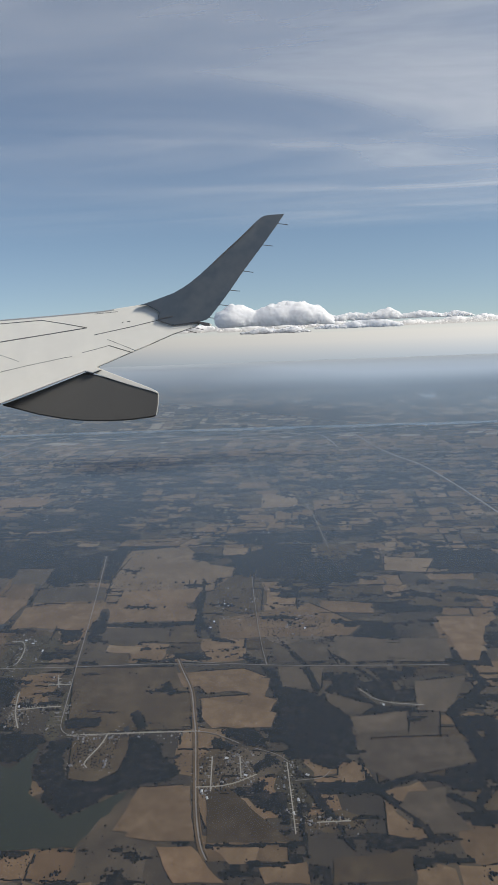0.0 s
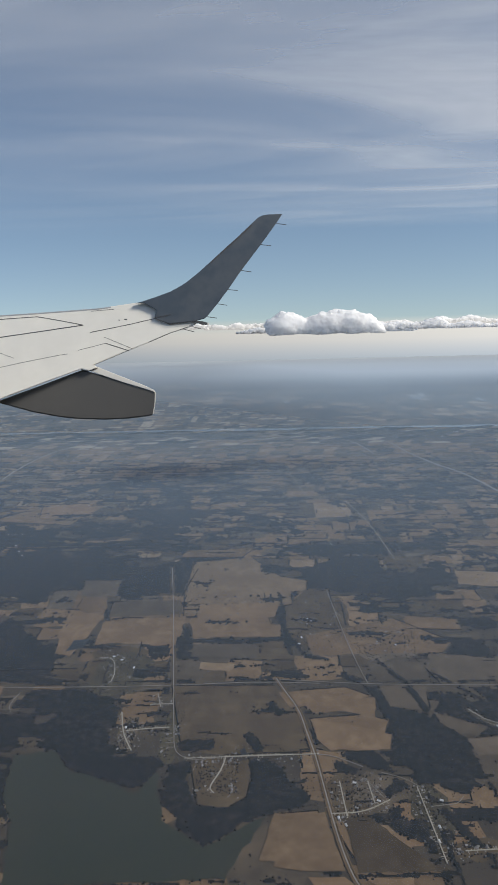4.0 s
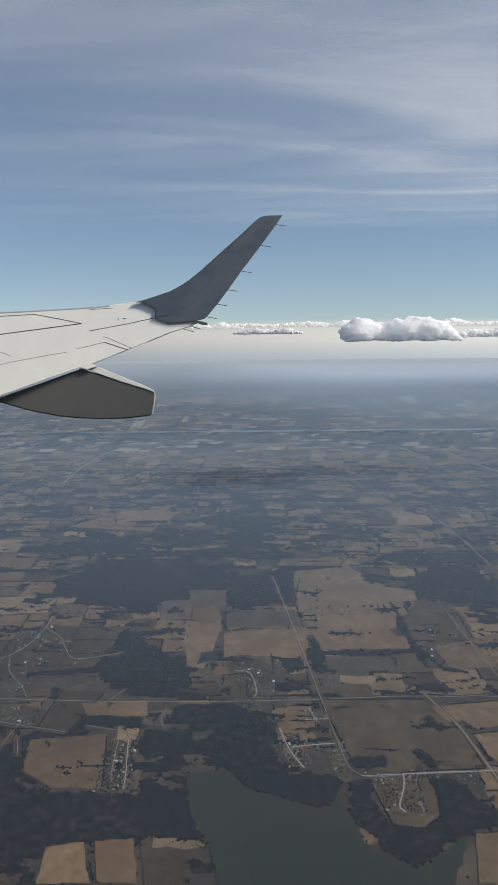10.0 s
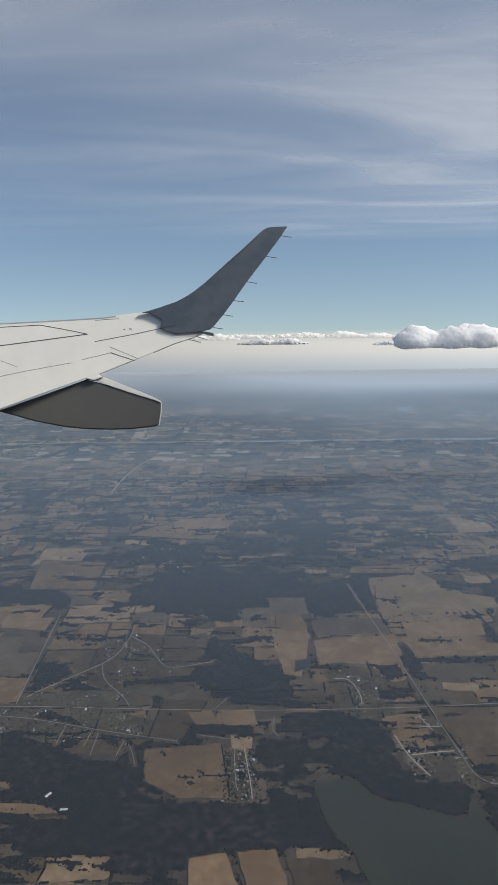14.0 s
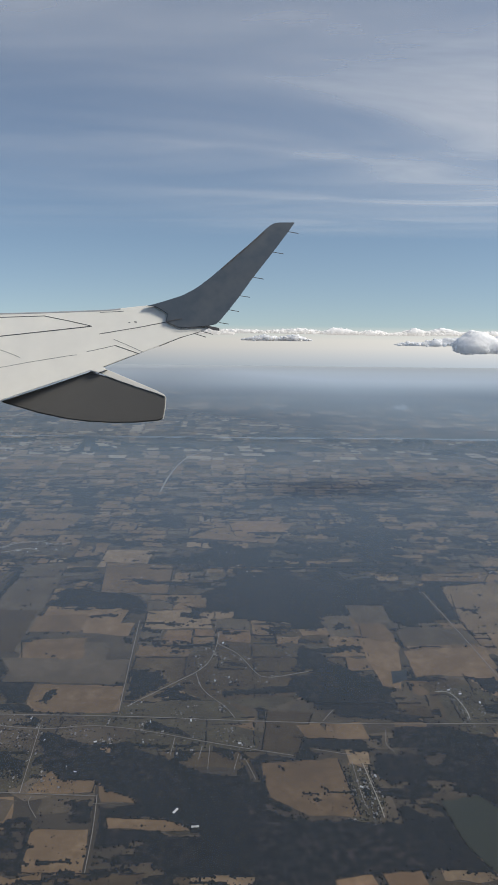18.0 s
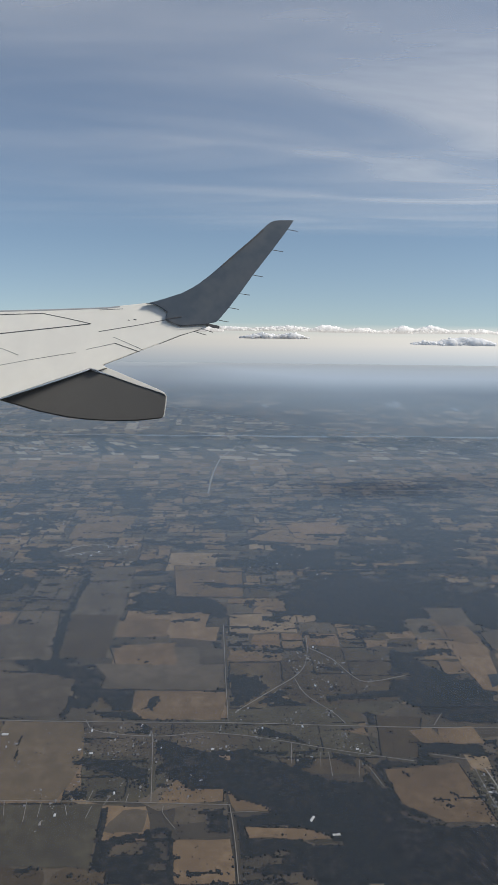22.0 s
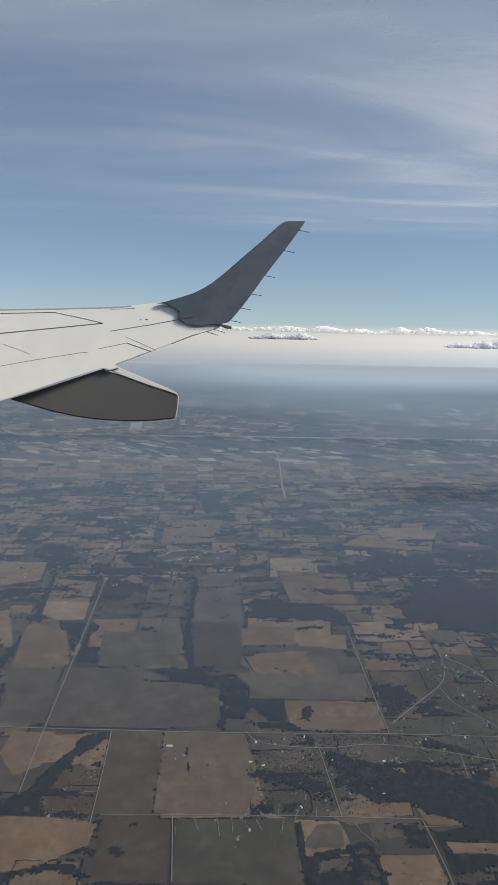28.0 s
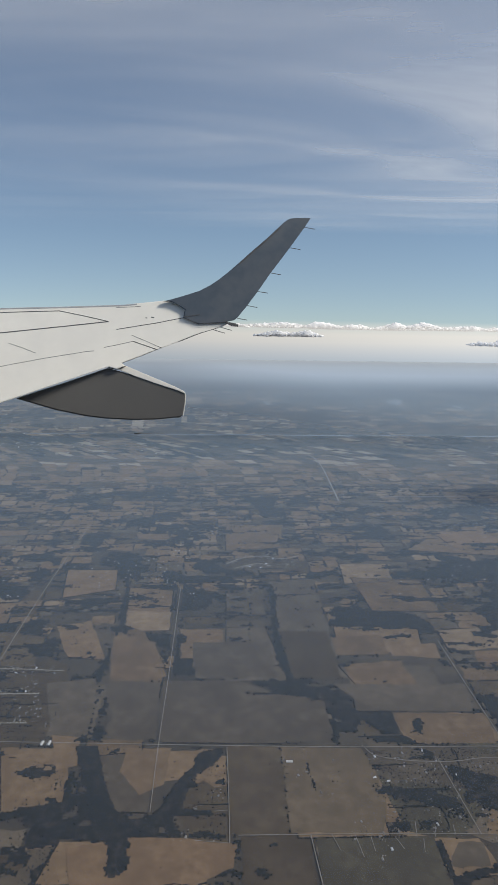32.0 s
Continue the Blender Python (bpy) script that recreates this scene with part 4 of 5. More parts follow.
for n, (corners, cx, cy) in enumerate(parcels()):
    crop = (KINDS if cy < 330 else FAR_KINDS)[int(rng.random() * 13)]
    if rng.random() < (0.08 if cy < 330 else 0.2):
        continue
    if cy > 330 and float(rough_noise(np.array(cx), np.array(cy * 1.4), 30, 17)) < 0.42:
        continue
    if cy < 340:
        lines += [(corners[q], corners[(q + 1) % 4]) for q in range(4) if rng.random() < 0.3]
    ragged = worn_edge(corners, 2.2, 1.5, 500 + n)
    if 55 < cy < 150 and -260 < cx < 40 and near < 190:
        near += 1
        part("field", patch(ragged, 0.02), CROPS[crop], ground)
    else:
        vs, fs = loose[crop]
        (x0, y0), (x1, _), (_, y1), _ = corners
        ya, yb = float(folded(cx, y0)[1]), float(folded(cx, y1)[1])
        rows = max(2, int(math.ceil((yb - ya) / 36)), int((y1 - y0) / 3))
        first = len(vs)
        for q in range(rows + 1):
            yq = y0 + (y1 - y0) * q / rows
            for x in (x0, (2 * x0 + x1) / 3, (x0 + 2 * x1) / 3, x1):
                wob = rng.random(2) - 0.5
                px, py, _ = folded(x + 1.6 * wob[0], yq + (1.4 * wob[1] if q in (0, rows) else 0))
                vs.append((float(px), float(py), height(float(py)) + (0.03 if cy < 300 else 0.3 + 0.0006 * float(py))))
        for q in range(rows):
            for c in range(3):
                a = first + 4 * q + c
                if vs[a + 4][1] - vs[a][1] > 120:
                    continue
                fs.append((a, a + 1, a + 5, a + 4))
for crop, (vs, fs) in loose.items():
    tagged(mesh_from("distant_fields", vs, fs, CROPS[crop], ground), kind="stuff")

for n, (kind, corners) in enumerate(WATERS):
    ob = part("water", patch(worn_edge(corners, 1.5, 0.7 if kind == "lake" else 0.3, 90 + n), 0.19), WATER if kind == "lake" else POND, None)
    ob.name = kind
    tagged(ob, "dull green lake with a ragged wooded shore" if kind == "lake" else "small dark farm pond in a field", kind, kind="structure" if kind == "lake" else "")

RIVER = surface("bright_water", [(0.10, 0.12, 0.13), (0.13, 0.15, 0.16)], 0.01, 0.12)
REACHES = [(9, [(485, 2555), (473, 2465), (475, 2416), (507, 2487), (526, 2597), (514, 2615)]), (5, [(603, 2747), (656, 2818), (698, 2803)]), (6, [(691, 2426), (680, 2345), (690, 2331)]),
           (5, [(-309, 2738), (-279, 2809), (-247, 2792)]), (4, [(65, 2689), (121, 2739)]), (4, [(239, 2735), (300, 2703)]), (5, [(775, 2341), (803, 2314)]),
           (4, [(-173, 2716), (-144, 2742)]), (4, [(9, 2474), (12, 2358)]), (4, [(323, 2666), (395, 2737)])]
# --- roads ---
GROUPED = {"lane": "straight pale gravel farm lane between fields", "county": "pale county road along the section line", "highway": "wide pale highway with a broad verge",
           "curve": "winding pale country road among houses", "drive": "short pale driveway to a farmhouse", "street": "pale residential street lined with houses", "far": "distant pale highway through the haze"}


def eased(line):
    """The line with its corners rounded."""
    for _ in range(2):
        cut = [line[0]]
        for (xa, ya), (xb, yb) in zip(line, line[1:]):
            cut += [(0.75 * xa + 0.25 * xb, 0.75 * ya + 0.25 * yb), (0.25 * xa + 0.75 * xb, 0.25 * ya + 0.75 * yb)]
        line = cut + [line[-1]]
    return line


def ribbon(line, width, lift):
    vs, pts = [], []
    if len(line) > 2:
        line = eased(line)
    for (xa, ya), (xb, yb) in zip(line, line[1:]):
        n = max(2, int(math.hypot(xb - xa, yb - ya) / 5))
        pts += [(xa + (xb - xa) * k / n, ya + (yb - ya) * k / n) for k in range(n)]
    pts.append(line[-1])
    for k, (x, y) in enumerate(pts):
        xa, ya = pts[max(0, k - 1)]
        xb, yb = pts[min(len(pts) - 1, k + 1)]
        d = math.hypot(xb - xa, yb - ya) or 1
        nx, ny = -(yb - ya) / d * width / 2, (xb - xa) / d * width / 2
        z = height(y) + lift
        vs += [(x + nx, y + ny, z), (x - nx, y - ny, z), (x + nx * 1.12, y + ny * 1.12, z - 0.06), (x - nx * 1.12, y - ny * 1.12, z - 0.06)]
    fs = []
    for k in range(len(pts) - 1):
        a, b = 4 * k, 4 * k + 4
        fs += [(a + 1, b + 1, b, a), (a, b, b + 2, a + 2), (a + 3, b + 3, b + 1, a + 1)]
    return vs, fs


for n, (kind, width, line) in enumerate(ROADS):
    vs, fs = ribbon(line, width * (1.1 if kind == "far" else 0.5 if kind == "drive" else 0.36 if kind == "highway" else 0.8 if kind == "street" else 0.5 if kind == "curve" else 0.52), (0.2 if kind != "far" else 0.7) + 0.004 * (n % 20))
    road = tagged(mesh_from("road", vs, fs, STREET if kind == "street" else GRAVEL), GROUPED[kind], "road", "roads", "structure")
    if kind == "highway":
        mesh_from("verge", *ribbon(line, width * 1.7, 0.16), CROPS["tan"], road, "broad tan grass verge")
        mesh_from("median", *ribbon([(x + 0.32, y) for x, y in line], width * 0.22, 0.23), CROPS["olive"], road, "dark median strip")


# short driveways comb the streets
vs, fs = [], []
for kind, _, line in ROADS:
    if kind != "street":
        continue
    for (xa, ya), (xb, yb) in zip(line, line[1:]):
        far = math.hypot(xb - xa, yb - ya)
        ux, uy = (xb - xa) / far, (yb - ya) / far
        for q in range(int(far / 0.55)):
            f, side, reach = (q + rng.random()) * 0.55, rng.choice((-1, 1)), rng.uniform(0.3, 0.75)
            x, y, b = xa + ux * f, ya + uy * f, len(vs)
            for a, c in ((0, -0.05), (0, 0.05), (1, 0.05), (1, -0.05)):
                vs.append((x - uy * side * reach * a + ux * c, y + ux * side * reach * a + uy * c, height(y) + 0.195))
            fs.append((b, b + 1, b + 2, b + 3) if side > 0 else (b + 3, b + 2, b + 1, b))
tagged(mesh_from("driveways", vs, fs, STREET), "short pale driveways off the residential streets", "driveways", kind="stuff")

for wide, line in REACHES:
    tagged(mesh_from("river", *ribbon(line, wide * 2.5, 3.0), RIVER), "bright reach of a far river in haze", "river", "far river", "structure")


# --- woods, hedges and single trees ---
def clumps(name, xs, ys, size, tall, seed, label):
    """Many small rough crowns as one mesh."""
    r = np.random.default_rng(seed)
    n = len(xs)
    a = np.linspace(0, 2 * np.pi, 6)[:-1]
    base = np.concatenate([np.stack([np.cos(a), np.sin(a), 0 * a], 1), np.stack([0.72 * np.cos(a + 0.6), 0.72 * np.sin(a + 0.6), 0.62 + 0 * a], 1), [[0, 0, 1.0]]])
    tri = []
    for k in range(5):
        j = (k + 1) % 5
        tri += [(k, j, 5 + k), (j, 5 + j, 5 + k), (5 + k, 5 + j, 10)]
    s = size * (0.6 + 0.8 * r.random(n))
    v = base[None] * np.stack([s, s, tall * (0.5 + r.random(n))], 1)[:, None] + (r.random((n, 11, 3)) - 0.5) * np.array([0.6 * size, 0.6 * size, 0.35 * tall])
    v[:, :5, 2] = -0.05
    v += np.stack([xs, ys, heights(ys) if n else ys], 1)[:, None]
    f = (np.array(tri)[None] + 11 * np.arange(n)[:, None, None]).reshape(-1, 3)
    me = bpy.data.meshes.new(name)
    me.vertices.add(n * 11)
    me.vertices.foreach_set("co", v.ravel())
    me.loops.add(f.size)
    me.loops.foreach_set("vertex_index", f.ravel().astype(np.int32))
    me.polygons.add(len(f))
    me.polygons.foreach_set("loop_start", np.arange(0, f.size, 3, dtype=np.int32))
    me.update(calc_edges=True)
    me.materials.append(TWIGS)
    me.polygons.foreach_set("use_smooth", [True] * len(f))
    return tagged(new(name, me), label, "trees", kind="stuff")


def wooded(x, y):
    """How far the woods reach here; above zero they stand."""
    w = np.maximum(np.where(y > 190, rough_noise(x, y * 1.7, 14, 11) - 0.625, rough_noise(x, y * 1.5, 26, 11) - 0.59), rough_noise(x, y * 2.2, 8, 91) - 0.62)
    slivers = rough_noise(x * 0.55 + 0.15 * y, y * 2.6, 6, 131)
    w = np.maximum(w, slivers - np.where(y > 120, 0.635, 0.65))
    for a, b, p, q in WOODS_AND_SHADE:
        w = np.maximum(w, 0.35 * (1 - ((x - a) / p) ** 2 - ((y - b) / q) ** 2) + 0.9 * (rough_noise(x, y * 1.3, 11, 5) - 0.55))
    for _, c in FIELDS:
        w = np.where(inside(x, y, c), np.minimum(w, np.maximum(rough_noise(x, y * 2, 9, 31) - 0.7, slivers - np.where(y > 130, 0.66, 0.73))), w)
    for a, b, p, q, _ in HAMLETS:   # open ground about the houses
        w = np.where(((x - a) / (1.15 * p + 1)) ** 2 + ((y - b) / (1.15 * q + 1)) ** 2 < 0.8 + 0.5 * rough_noise(x, y, 3, 61), np.minimum(w, slivers - 0.66), w)
    edge = 0.35 + 1.3 * rough_noise(x, y, 5, 41)
    for width, line in CREEKS:
        for (xa, ya), (xb, yb) in zip(line, line[1:]):
            d2 = (xb - xa) ** 2 + (yb - ya) ** 2 + 1e-6
            f = np.clip(((x - xa) * (xb - xa) + (y - ya) * (yb - ya)) / d2, 0, 1)
            w = np.maximum(w, edge * width * 0.5 - np.hypot(x - xa - f * (xb - xa), y - ya - f * (yb - ya)))
    for _, c in PLOTS:
        w = np.where(inside(x, y, c), -1, w)
    for c in GROVES_AND_SHADE:
        w = np.where(inside(x + 1.2 * (rough_noise(x, y, 2.5, 71) - 0.5), y + 1.2 * (rough_noise(x, y, 2.5, 81) - 0.5), c), np.maximum(w, 0.3), w)
    for width, line in BROOKS:
        for (xa, ya), (xb, yb) in zip(line, line[1:]):
            d2 = (xb - xa) ** 2 + (yb - ya) ** 2 + 1e-6
            f = np.clip(((x - xa) * (xb - xa) + (y - ya) * (yb - ya)) / d2, 0, 1)
            w = np.maximum(w, edge * width * 0.5 - np.hypot(x - xa - f * (xb - xa), y - ya - f * (yb - ya)))
    for kind, c in WATERS:
        w = np.where(inside(x, y, c), -1, w)
    for kind, _, line in ROADS:
        for (xa, ya), (xb, yb) in zip(line, line[1:]):
            d2 = (xb - xa) ** 2 + (yb - ya) ** 2 + 1e-6
            f = np.clip(((x - xa) * (xb - xa) + (y - ya) * (yb - ya)) / d2, 0, 1)
            w = np.where(np.hypot(x - xa - f * (xb - xa), y - ya - f * (yb - ya)) < 0.55, -1, w)
    return w


def stand(x0, x1, y0, y1, step, tall, seed, label, far=False):
    """A closed rough canopy over the wooded places, with single crowns standing out of it."""
    r = np.random.default_rng(seed)
    gx, gy = np.meshgrid(np.arange(x0, x1, step), np.arange(y0, y1, step))
    shape = gx.shape
    gx, gy = gx + step * 0.4 * (r.random(shape) - 0.5), gy + step * 0.4 * (r.random(shape) - 0.5)
    w = wooded(gx.ravel(), gy.ravel()).reshape(shape)
    on = w > (-0.02 if far else 0)
    z = tall * (0.8 + 0.4 * r.random(shape)) * np.clip(0.35 + w * 5, 0.3, 1.0)
    low = heights(gy)
    if far:
        gx, gy, k = folded(gx, gy)
        z, low = z / k, heights(gy) + 0.3 + 0.0007 * gy
    edge = on & ~(np.roll(on, 1, 0) & np.roll(on, -1, 0) & np.roll(on, 1, 1) & np.roll(on, -1, 1))
    z = np.where(edge, 0.12 if step < 1 else 0.0, z) + low
    full = on[:-1, :-1] & on[1:, :-1] & on[:-1, 1:] & on[1:, 1:]
    index = np.arange(gx.size).reshape(shape)
    if far:   # nothing bridges the valley
        full &= gy[1:, :-1] - gy[:-1, :-1] < 120
    quads = np.stack([index[:-1, :-1][full], index[:-1, 1:][full], index[1:, 1:][full], index[1:, :-1][full]], 1)
    used, quads = np.unique(quads, return_inverse=True)
    quads = quads.reshape(-1, 4)
    co = np.stack([gx.ravel(), gy.ravel(), z.ravel()], 1)[used]
    me = bpy.data.meshes.new("woodland")
    me.vertices.add(len(co))
    me.vertices.foreach_set("co", co.ravel())
    me.loops.add(quads.size)
    me.loops.foreach_set("vertex_index", quads.ravel().astype(np.int32))
    me.polygons.add(len(quads))
    me.polygons.foreach_set("loop_start", np.arange(0, quads.size, 4, dtype=np.int32))
    me.update(calc_edges=True)
    me.materials.append(TWIGS)
    me.polygons.foreach_set("use_smooth", [True] * len(quads))
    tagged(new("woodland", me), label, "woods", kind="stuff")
    if far:
        return
    pick = on & (r.random(shape) < np.where(edge, 0.22, 0.03))
    clumps("woodland_trees", gx[pick], gy[pick], step * 0.6, tall * 1.2, seed + 50, "bare tree crowns along the edge of the woods")


stand(-330, 110, -165, 55, 1.1, 0.3, 7, "dense bare winter woods beneath the flight path")
stand(-264, 46, 55, 125, 0.42, 0.26, 1, "dense bare winter woods beside lake and fields")
stand(-292, 76, 125, 200, 0.62, 0.30, 2, "dense bare winter woods between farm fields")
stand(-360, 140, 200, 345, 0.8, 0.4, 3, "distant dark woods under thin haze")
stand(-420, 210, 343, 640, 1.8, 0.4, 4, "far dark woods along the slope in haze", True)
hx, hy = [], []
for n, (_, corners) in enumerate(FIELDS):
    for (xa, ya), (xb, yb) in zip(corners, corners[1:] + corners[:1]):
        if rng.random() < 0.45 and ya < 230:
            k = int(math.hypot(xb - xa, yb - ya) / 0.13)
            f = (np.arange(k) + rng.random(k)) / max(1, k)
            hx += list(xa + (xb - xa) * f + 0.2 * (rng.random(k) - 0.5))
            hy += list(ya + (yb - ya) * f + 0.2 * (rng.random(k) - 0.5))
hx, hy = np.array(hx), np.array(hy)
for _, c in WATERS + PLOTS:
    dry = ~inside(hx, hy, c)
    hx, hy = hx[dry], hy[dry]
clumps("hedgerows", np.array(hx), np.array(hy), 0.14, 0.2, 4, "dark hedgerows along the field edges")
vs, fs = [], []
for (xa, ya), (xb, yb) in lines:
    far = math.hypot(xb - xa, yb - ya)
    n = max(1, int(far / 1.3))
    ux, uy = (xb - xa) / far, (yb - ya) / far
    for q in range(n):
        if rng.random() < 0.22:
            continue
        w, h = rng.uniform(0.1, 0.3) + 0.0006 * ya, rng.uniform(0.1, 0.24)
        ends = []
        for f in (q / n, (q + 1.05) / n):
            j = rng.uniform(-0.2, 0.2)
            ends.append((xa + (xb - xa) * f - uy * j, ya + (yb - ya) * f + ux * j))
        b = len(vs)
        for x, y in ends:
            vs += [(x - uy * w, y + ux * w, height(y) - 0.02), (x + uy * w, y - ux * w, height(y) - 0.02), (x, y, height(y) + h)]
        fs += [(b, b + 3, b + 5, b + 2), (b + 1, b + 2, b + 5, b + 4), (b, b + 2, b + 1), (b + 3, b + 4, b + 5)]
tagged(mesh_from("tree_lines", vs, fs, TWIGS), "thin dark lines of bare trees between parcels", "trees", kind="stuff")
sx, sy = -260 + 300 * rng.random(9000), 60 + 170 * rng.random(9000)
keep = rough_noise(sx, sy, 12, 77) > 0.52
for _, c in PLOTS:
    keep &= ~inside(sx, sy, c) | (rng.random(9000) < 0.25)
for _, c in WATERS:
    keep &= ~inside(sx, sy, c)
clumps("scattered_trees", sx[keep], sy[keep], 0.14, 0.22, 5, "single bare trees and bushes on pasture")

fx, fy = -264 + 310 * rng.random(150000), 60 + 150 * rng.random(150000)
reach = wooded(fx, fy)
keep = (reach < 0) & (rng.random(150000) < np.where(reach > -0.05, 0.5, 0.0))
clumps("fringe_trees", fx[keep], fy[keep], 0.12, 0.17, 6, "thin scatter of bare trees at the edges of woods")
fx, fy = [], []
for hx0, hy0, wx, wy, count in HAMLETS:
    k = int(12 * count)
    fx.append(hx0 + wx * 1.1 * rng.uniform(-1, 1, k)), fy.append(hy0 + wy * 1.1 * rng.uniform(-1, 1, k))
fx, fy = np.concatenate(fx), np.concatenate(fy)
keep = wooded(fx, fy) > -0.9
clumps("garden_trees", fx[keep], fy[keep], 0.15, 0.24, 8, "small dark trees among the houses")


# --- houses and barns ---
def gable(name, w, d, h, rise, wall, roof, label, category, group):
    """A house body with a pitched roof that overhangs it."""
    bm = bmesh.new()
    v = [bm.verts.new(p) for p in ((-w / 2, -d / 2, 0), (w / 2, -d / 2, 0), (w / 2, d / 2, 0), (-w / 2, d / 2, 0), (-w / 2, -d / 2, h), (w / 2, -d / 2, h), (w / 2, d / 2, h), (-w / 2, d / 2, h),
                                   (-w / 2, 0, h + rise), (w / 2, 0, h + rise))]
    for f in ((0, 1, 5, 4), (1, 2, 6, 9, 5), (2, 3, 7, 6), (3, 0, 4, 8, 7)):
        bm.faces.new([v[k] for k in f])
    ob = new(name)
    part("walls", bm, wall, ob)
    bm = bmesh.new()
    o, t = 0.05, 0.02
    v = [bm.verts.new((x, y, z + e)) for e in (0.004, t + 0.004) for x in (-w / 2 - o, w / 2 + o) for y, z in ((-d / 2 - o, h - 0.02), (0, h + rise), (d / 2 + o, h - 0.02))]
    for f in ((6, 7, 10, 9), (7, 8, 11, 10), (0, 3, 4, 1), (1, 4, 5, 2), (0, 6, 9, 3), (2, 5, 11, 8), (0, 1, 7, 6), (1, 2, 8, 7), (3, 9, 10, 4), (4, 10, 11, 5)):
        bm.faces.new([v[k] for k in f])
    bmesh.ops.recalc_face_normals(bm, faces=bm.faces)
    part("roof", bm, roof, ob)
    return tagged(ob, label, category, group)


models = [gable("house", 0.52, 0.32, 0.14, 0.11, WALLS, ROOFS, "small pale house with a grey pitched roof beside a street", "house", "houses"),
          gable("house", 0.38, 0.3, 0.13, 0.11, WALLS, ROOFS, "compact pale house with a steep grey roof among trees", "house", "houses"),
          gable("house", 0.6, 0.32, 0.15, 0.11, WALLS, METAL, "long pale house with a bright metal roof", "house", "houses")]
spots = []
for hx0, hy0, wx, wy, count in HAMLETS:
    for _ in range(round(count * 0.72)):
        spots.append((hx0 + wx * rng.uniform(-1, 1), hy0 + wy * rng.uniform(-1, 1)))
for kind, _, line in ROADS:
    if kind in ("street", "curve"):
        for (xa, ya), (xb, yb) in zip(line, line[1:]):
            n = int(math.hypot(xb - xa, yb - ya) / (2.4 if kind == "street" else 8))
            for k in range(n):
                f, side = (k + rng.random()) / n, rng.choice((-1, 1)) * rng.uniform(0.8, 1.2)
                d = math.hypot(xb - xa, yb - ya)
                spots.append((xa + (xb - xa) * f - (yb - ya) / d * side, ya + (yb - ya) * f + (xb - xa) / d * side))
placed = 0
for x, y in spots:
    if any(bool(inside(np.array(x), np.array(y), c)) for _, c in WATERS):
        continue
    m = pose(x, y, 0.02, 0, 0, rng.uniform(-25, 25) + 90 * int(rng.integers(0, 2)))
    if placed < 3:
        models[placed].matrix_world = m
    else:
        copy_thing(models[(0, 0, 1, 1, 1, 0, 1, 0, 1, 2)[int(rng.integers(0, 10))]], m)
    placed += 1
barn = gable("barn", 1.3, 0.5, 0.2, 0.13, METAL, METAL, "long white metal barn standing on open pasture", "barn", "barns")
barn.matrix_world = pose(-123.7, 88.7, 0.02, 0, 0, 4)
copy_thing(barn, pose(-190.6, 117.1, 0.05, 0, 0, -3))
copy_thing(barn, pose(-127.6, 92.4, 0.02, 0, 0, 60))
copy_thing(barn, pose(-243, 124.5, 0.02, 0, 0, 80))
copy_thing(barn, pose(-241.5, 124.5, 0.02, 0, 0, 80))

# sheds and garages by the houses
vs, fs = [], []
for x, y in spots:
    for _ in range(4):
        a, r, w, d, h = rng.uniform(0, 6.28), rng.uniform(0.5, 2.4), rng.uniform(0.05, 0.14), rng.uniform(0.05, 0.1), rng.uniform(0.08, 0.14)
        u, v = x + r * math.cos(a), y + r * math.sin(a)
        if any(bool(inside(np.array(u), np.array(v), c)) for _, c in WATERS):
            continue
        b = len(vs)
        vs += [(u + i * w, v + j * d, z) for z in (0.0, h) for i, j in ((-1, -1), (1, -1), (1, 1), (-1, 1))] + [(u - w, v, h + 0.05), (u + w, v, h + 0.05)]
        fs += [tuple(b + k for k in f) for f in ((0, 1, 5, 4), (1, 2, 6, 9, 5), (2, 3, 7, 6), (3, 0, 4, 8, 7), (4, 5, 9, 8), (6, 7, 8, 9))]
tagged(mesh_from("sheds", vs, fs, WALLS), "small pale sheds and garages beside the houses", "sheds", kind="stuff")

# pale roofs of the far towns, too small to tell apart
vs, fs = [], []
for k in range(6500):
    u, v = -106 + 330 * rng.uniform(-1, 1), rng.uniform(190, 640)
    if rough_noise(np.array(u), np.array(v), 45, 63) < 0.52:
        continue
    x, y, s = (float(q) for q in folded(u, v))
    w, d, h = rng.uniform(0.15, 0.75) / s, rng.uniform(0.15, 0.4) / s, rng.uniform(0.2, 0.4) / s
    if v < 345:
        w, d, h = rng.uniform(0.1, 0.24), rng.uniform(0.08, 0.16), rng.uniform(0.12, 0.2)
    z, b = height(y) + 0.3 + y * 0.0006, len(vs)
    vs += [(x - w, y - d, z), (x + w, y - d, z), (x + w, y + d, z - 0.17 * 2 * d), (x - w, y + d, z - 0.17 * 2 * d), (x - w, y - d, z + h), (x + w, y - d, z + h), (x + w, y + d, z + h), (x - w, y + d, z + h)]
    fs += [(b, b + 1, b + 5, b + 4), (b + 1, b + 2, b + 6, b + 5), (b + 2, b + 3, b + 7, b + 6), (b + 3, b, b + 4, b + 7), (b + 4, b + 5, b + 6, b + 7)]
tagged(mesh_from("distant_buildings", vs, fs, WALLS), "pale roofs of far towns in the haze", "buildings", kind="stuff")

# ---- the aircraft ----
# Template coordinates, 125 to the metre of the real wing, laid out from the wing tip.
REACH = 1300.0
SKIN, BLADE, POD = 0.45, 0.3, 0.2   # how far the skin, the winglet and the fairings slope away
wing = new("aircraft_wing")
wing.matrix_world = aim(-106.54, -16.47, 96.88, -0.175, -14.05, -0.01)
tagged(wing, "white airliner wing with a dark upswept winglet", "aircraft wing")


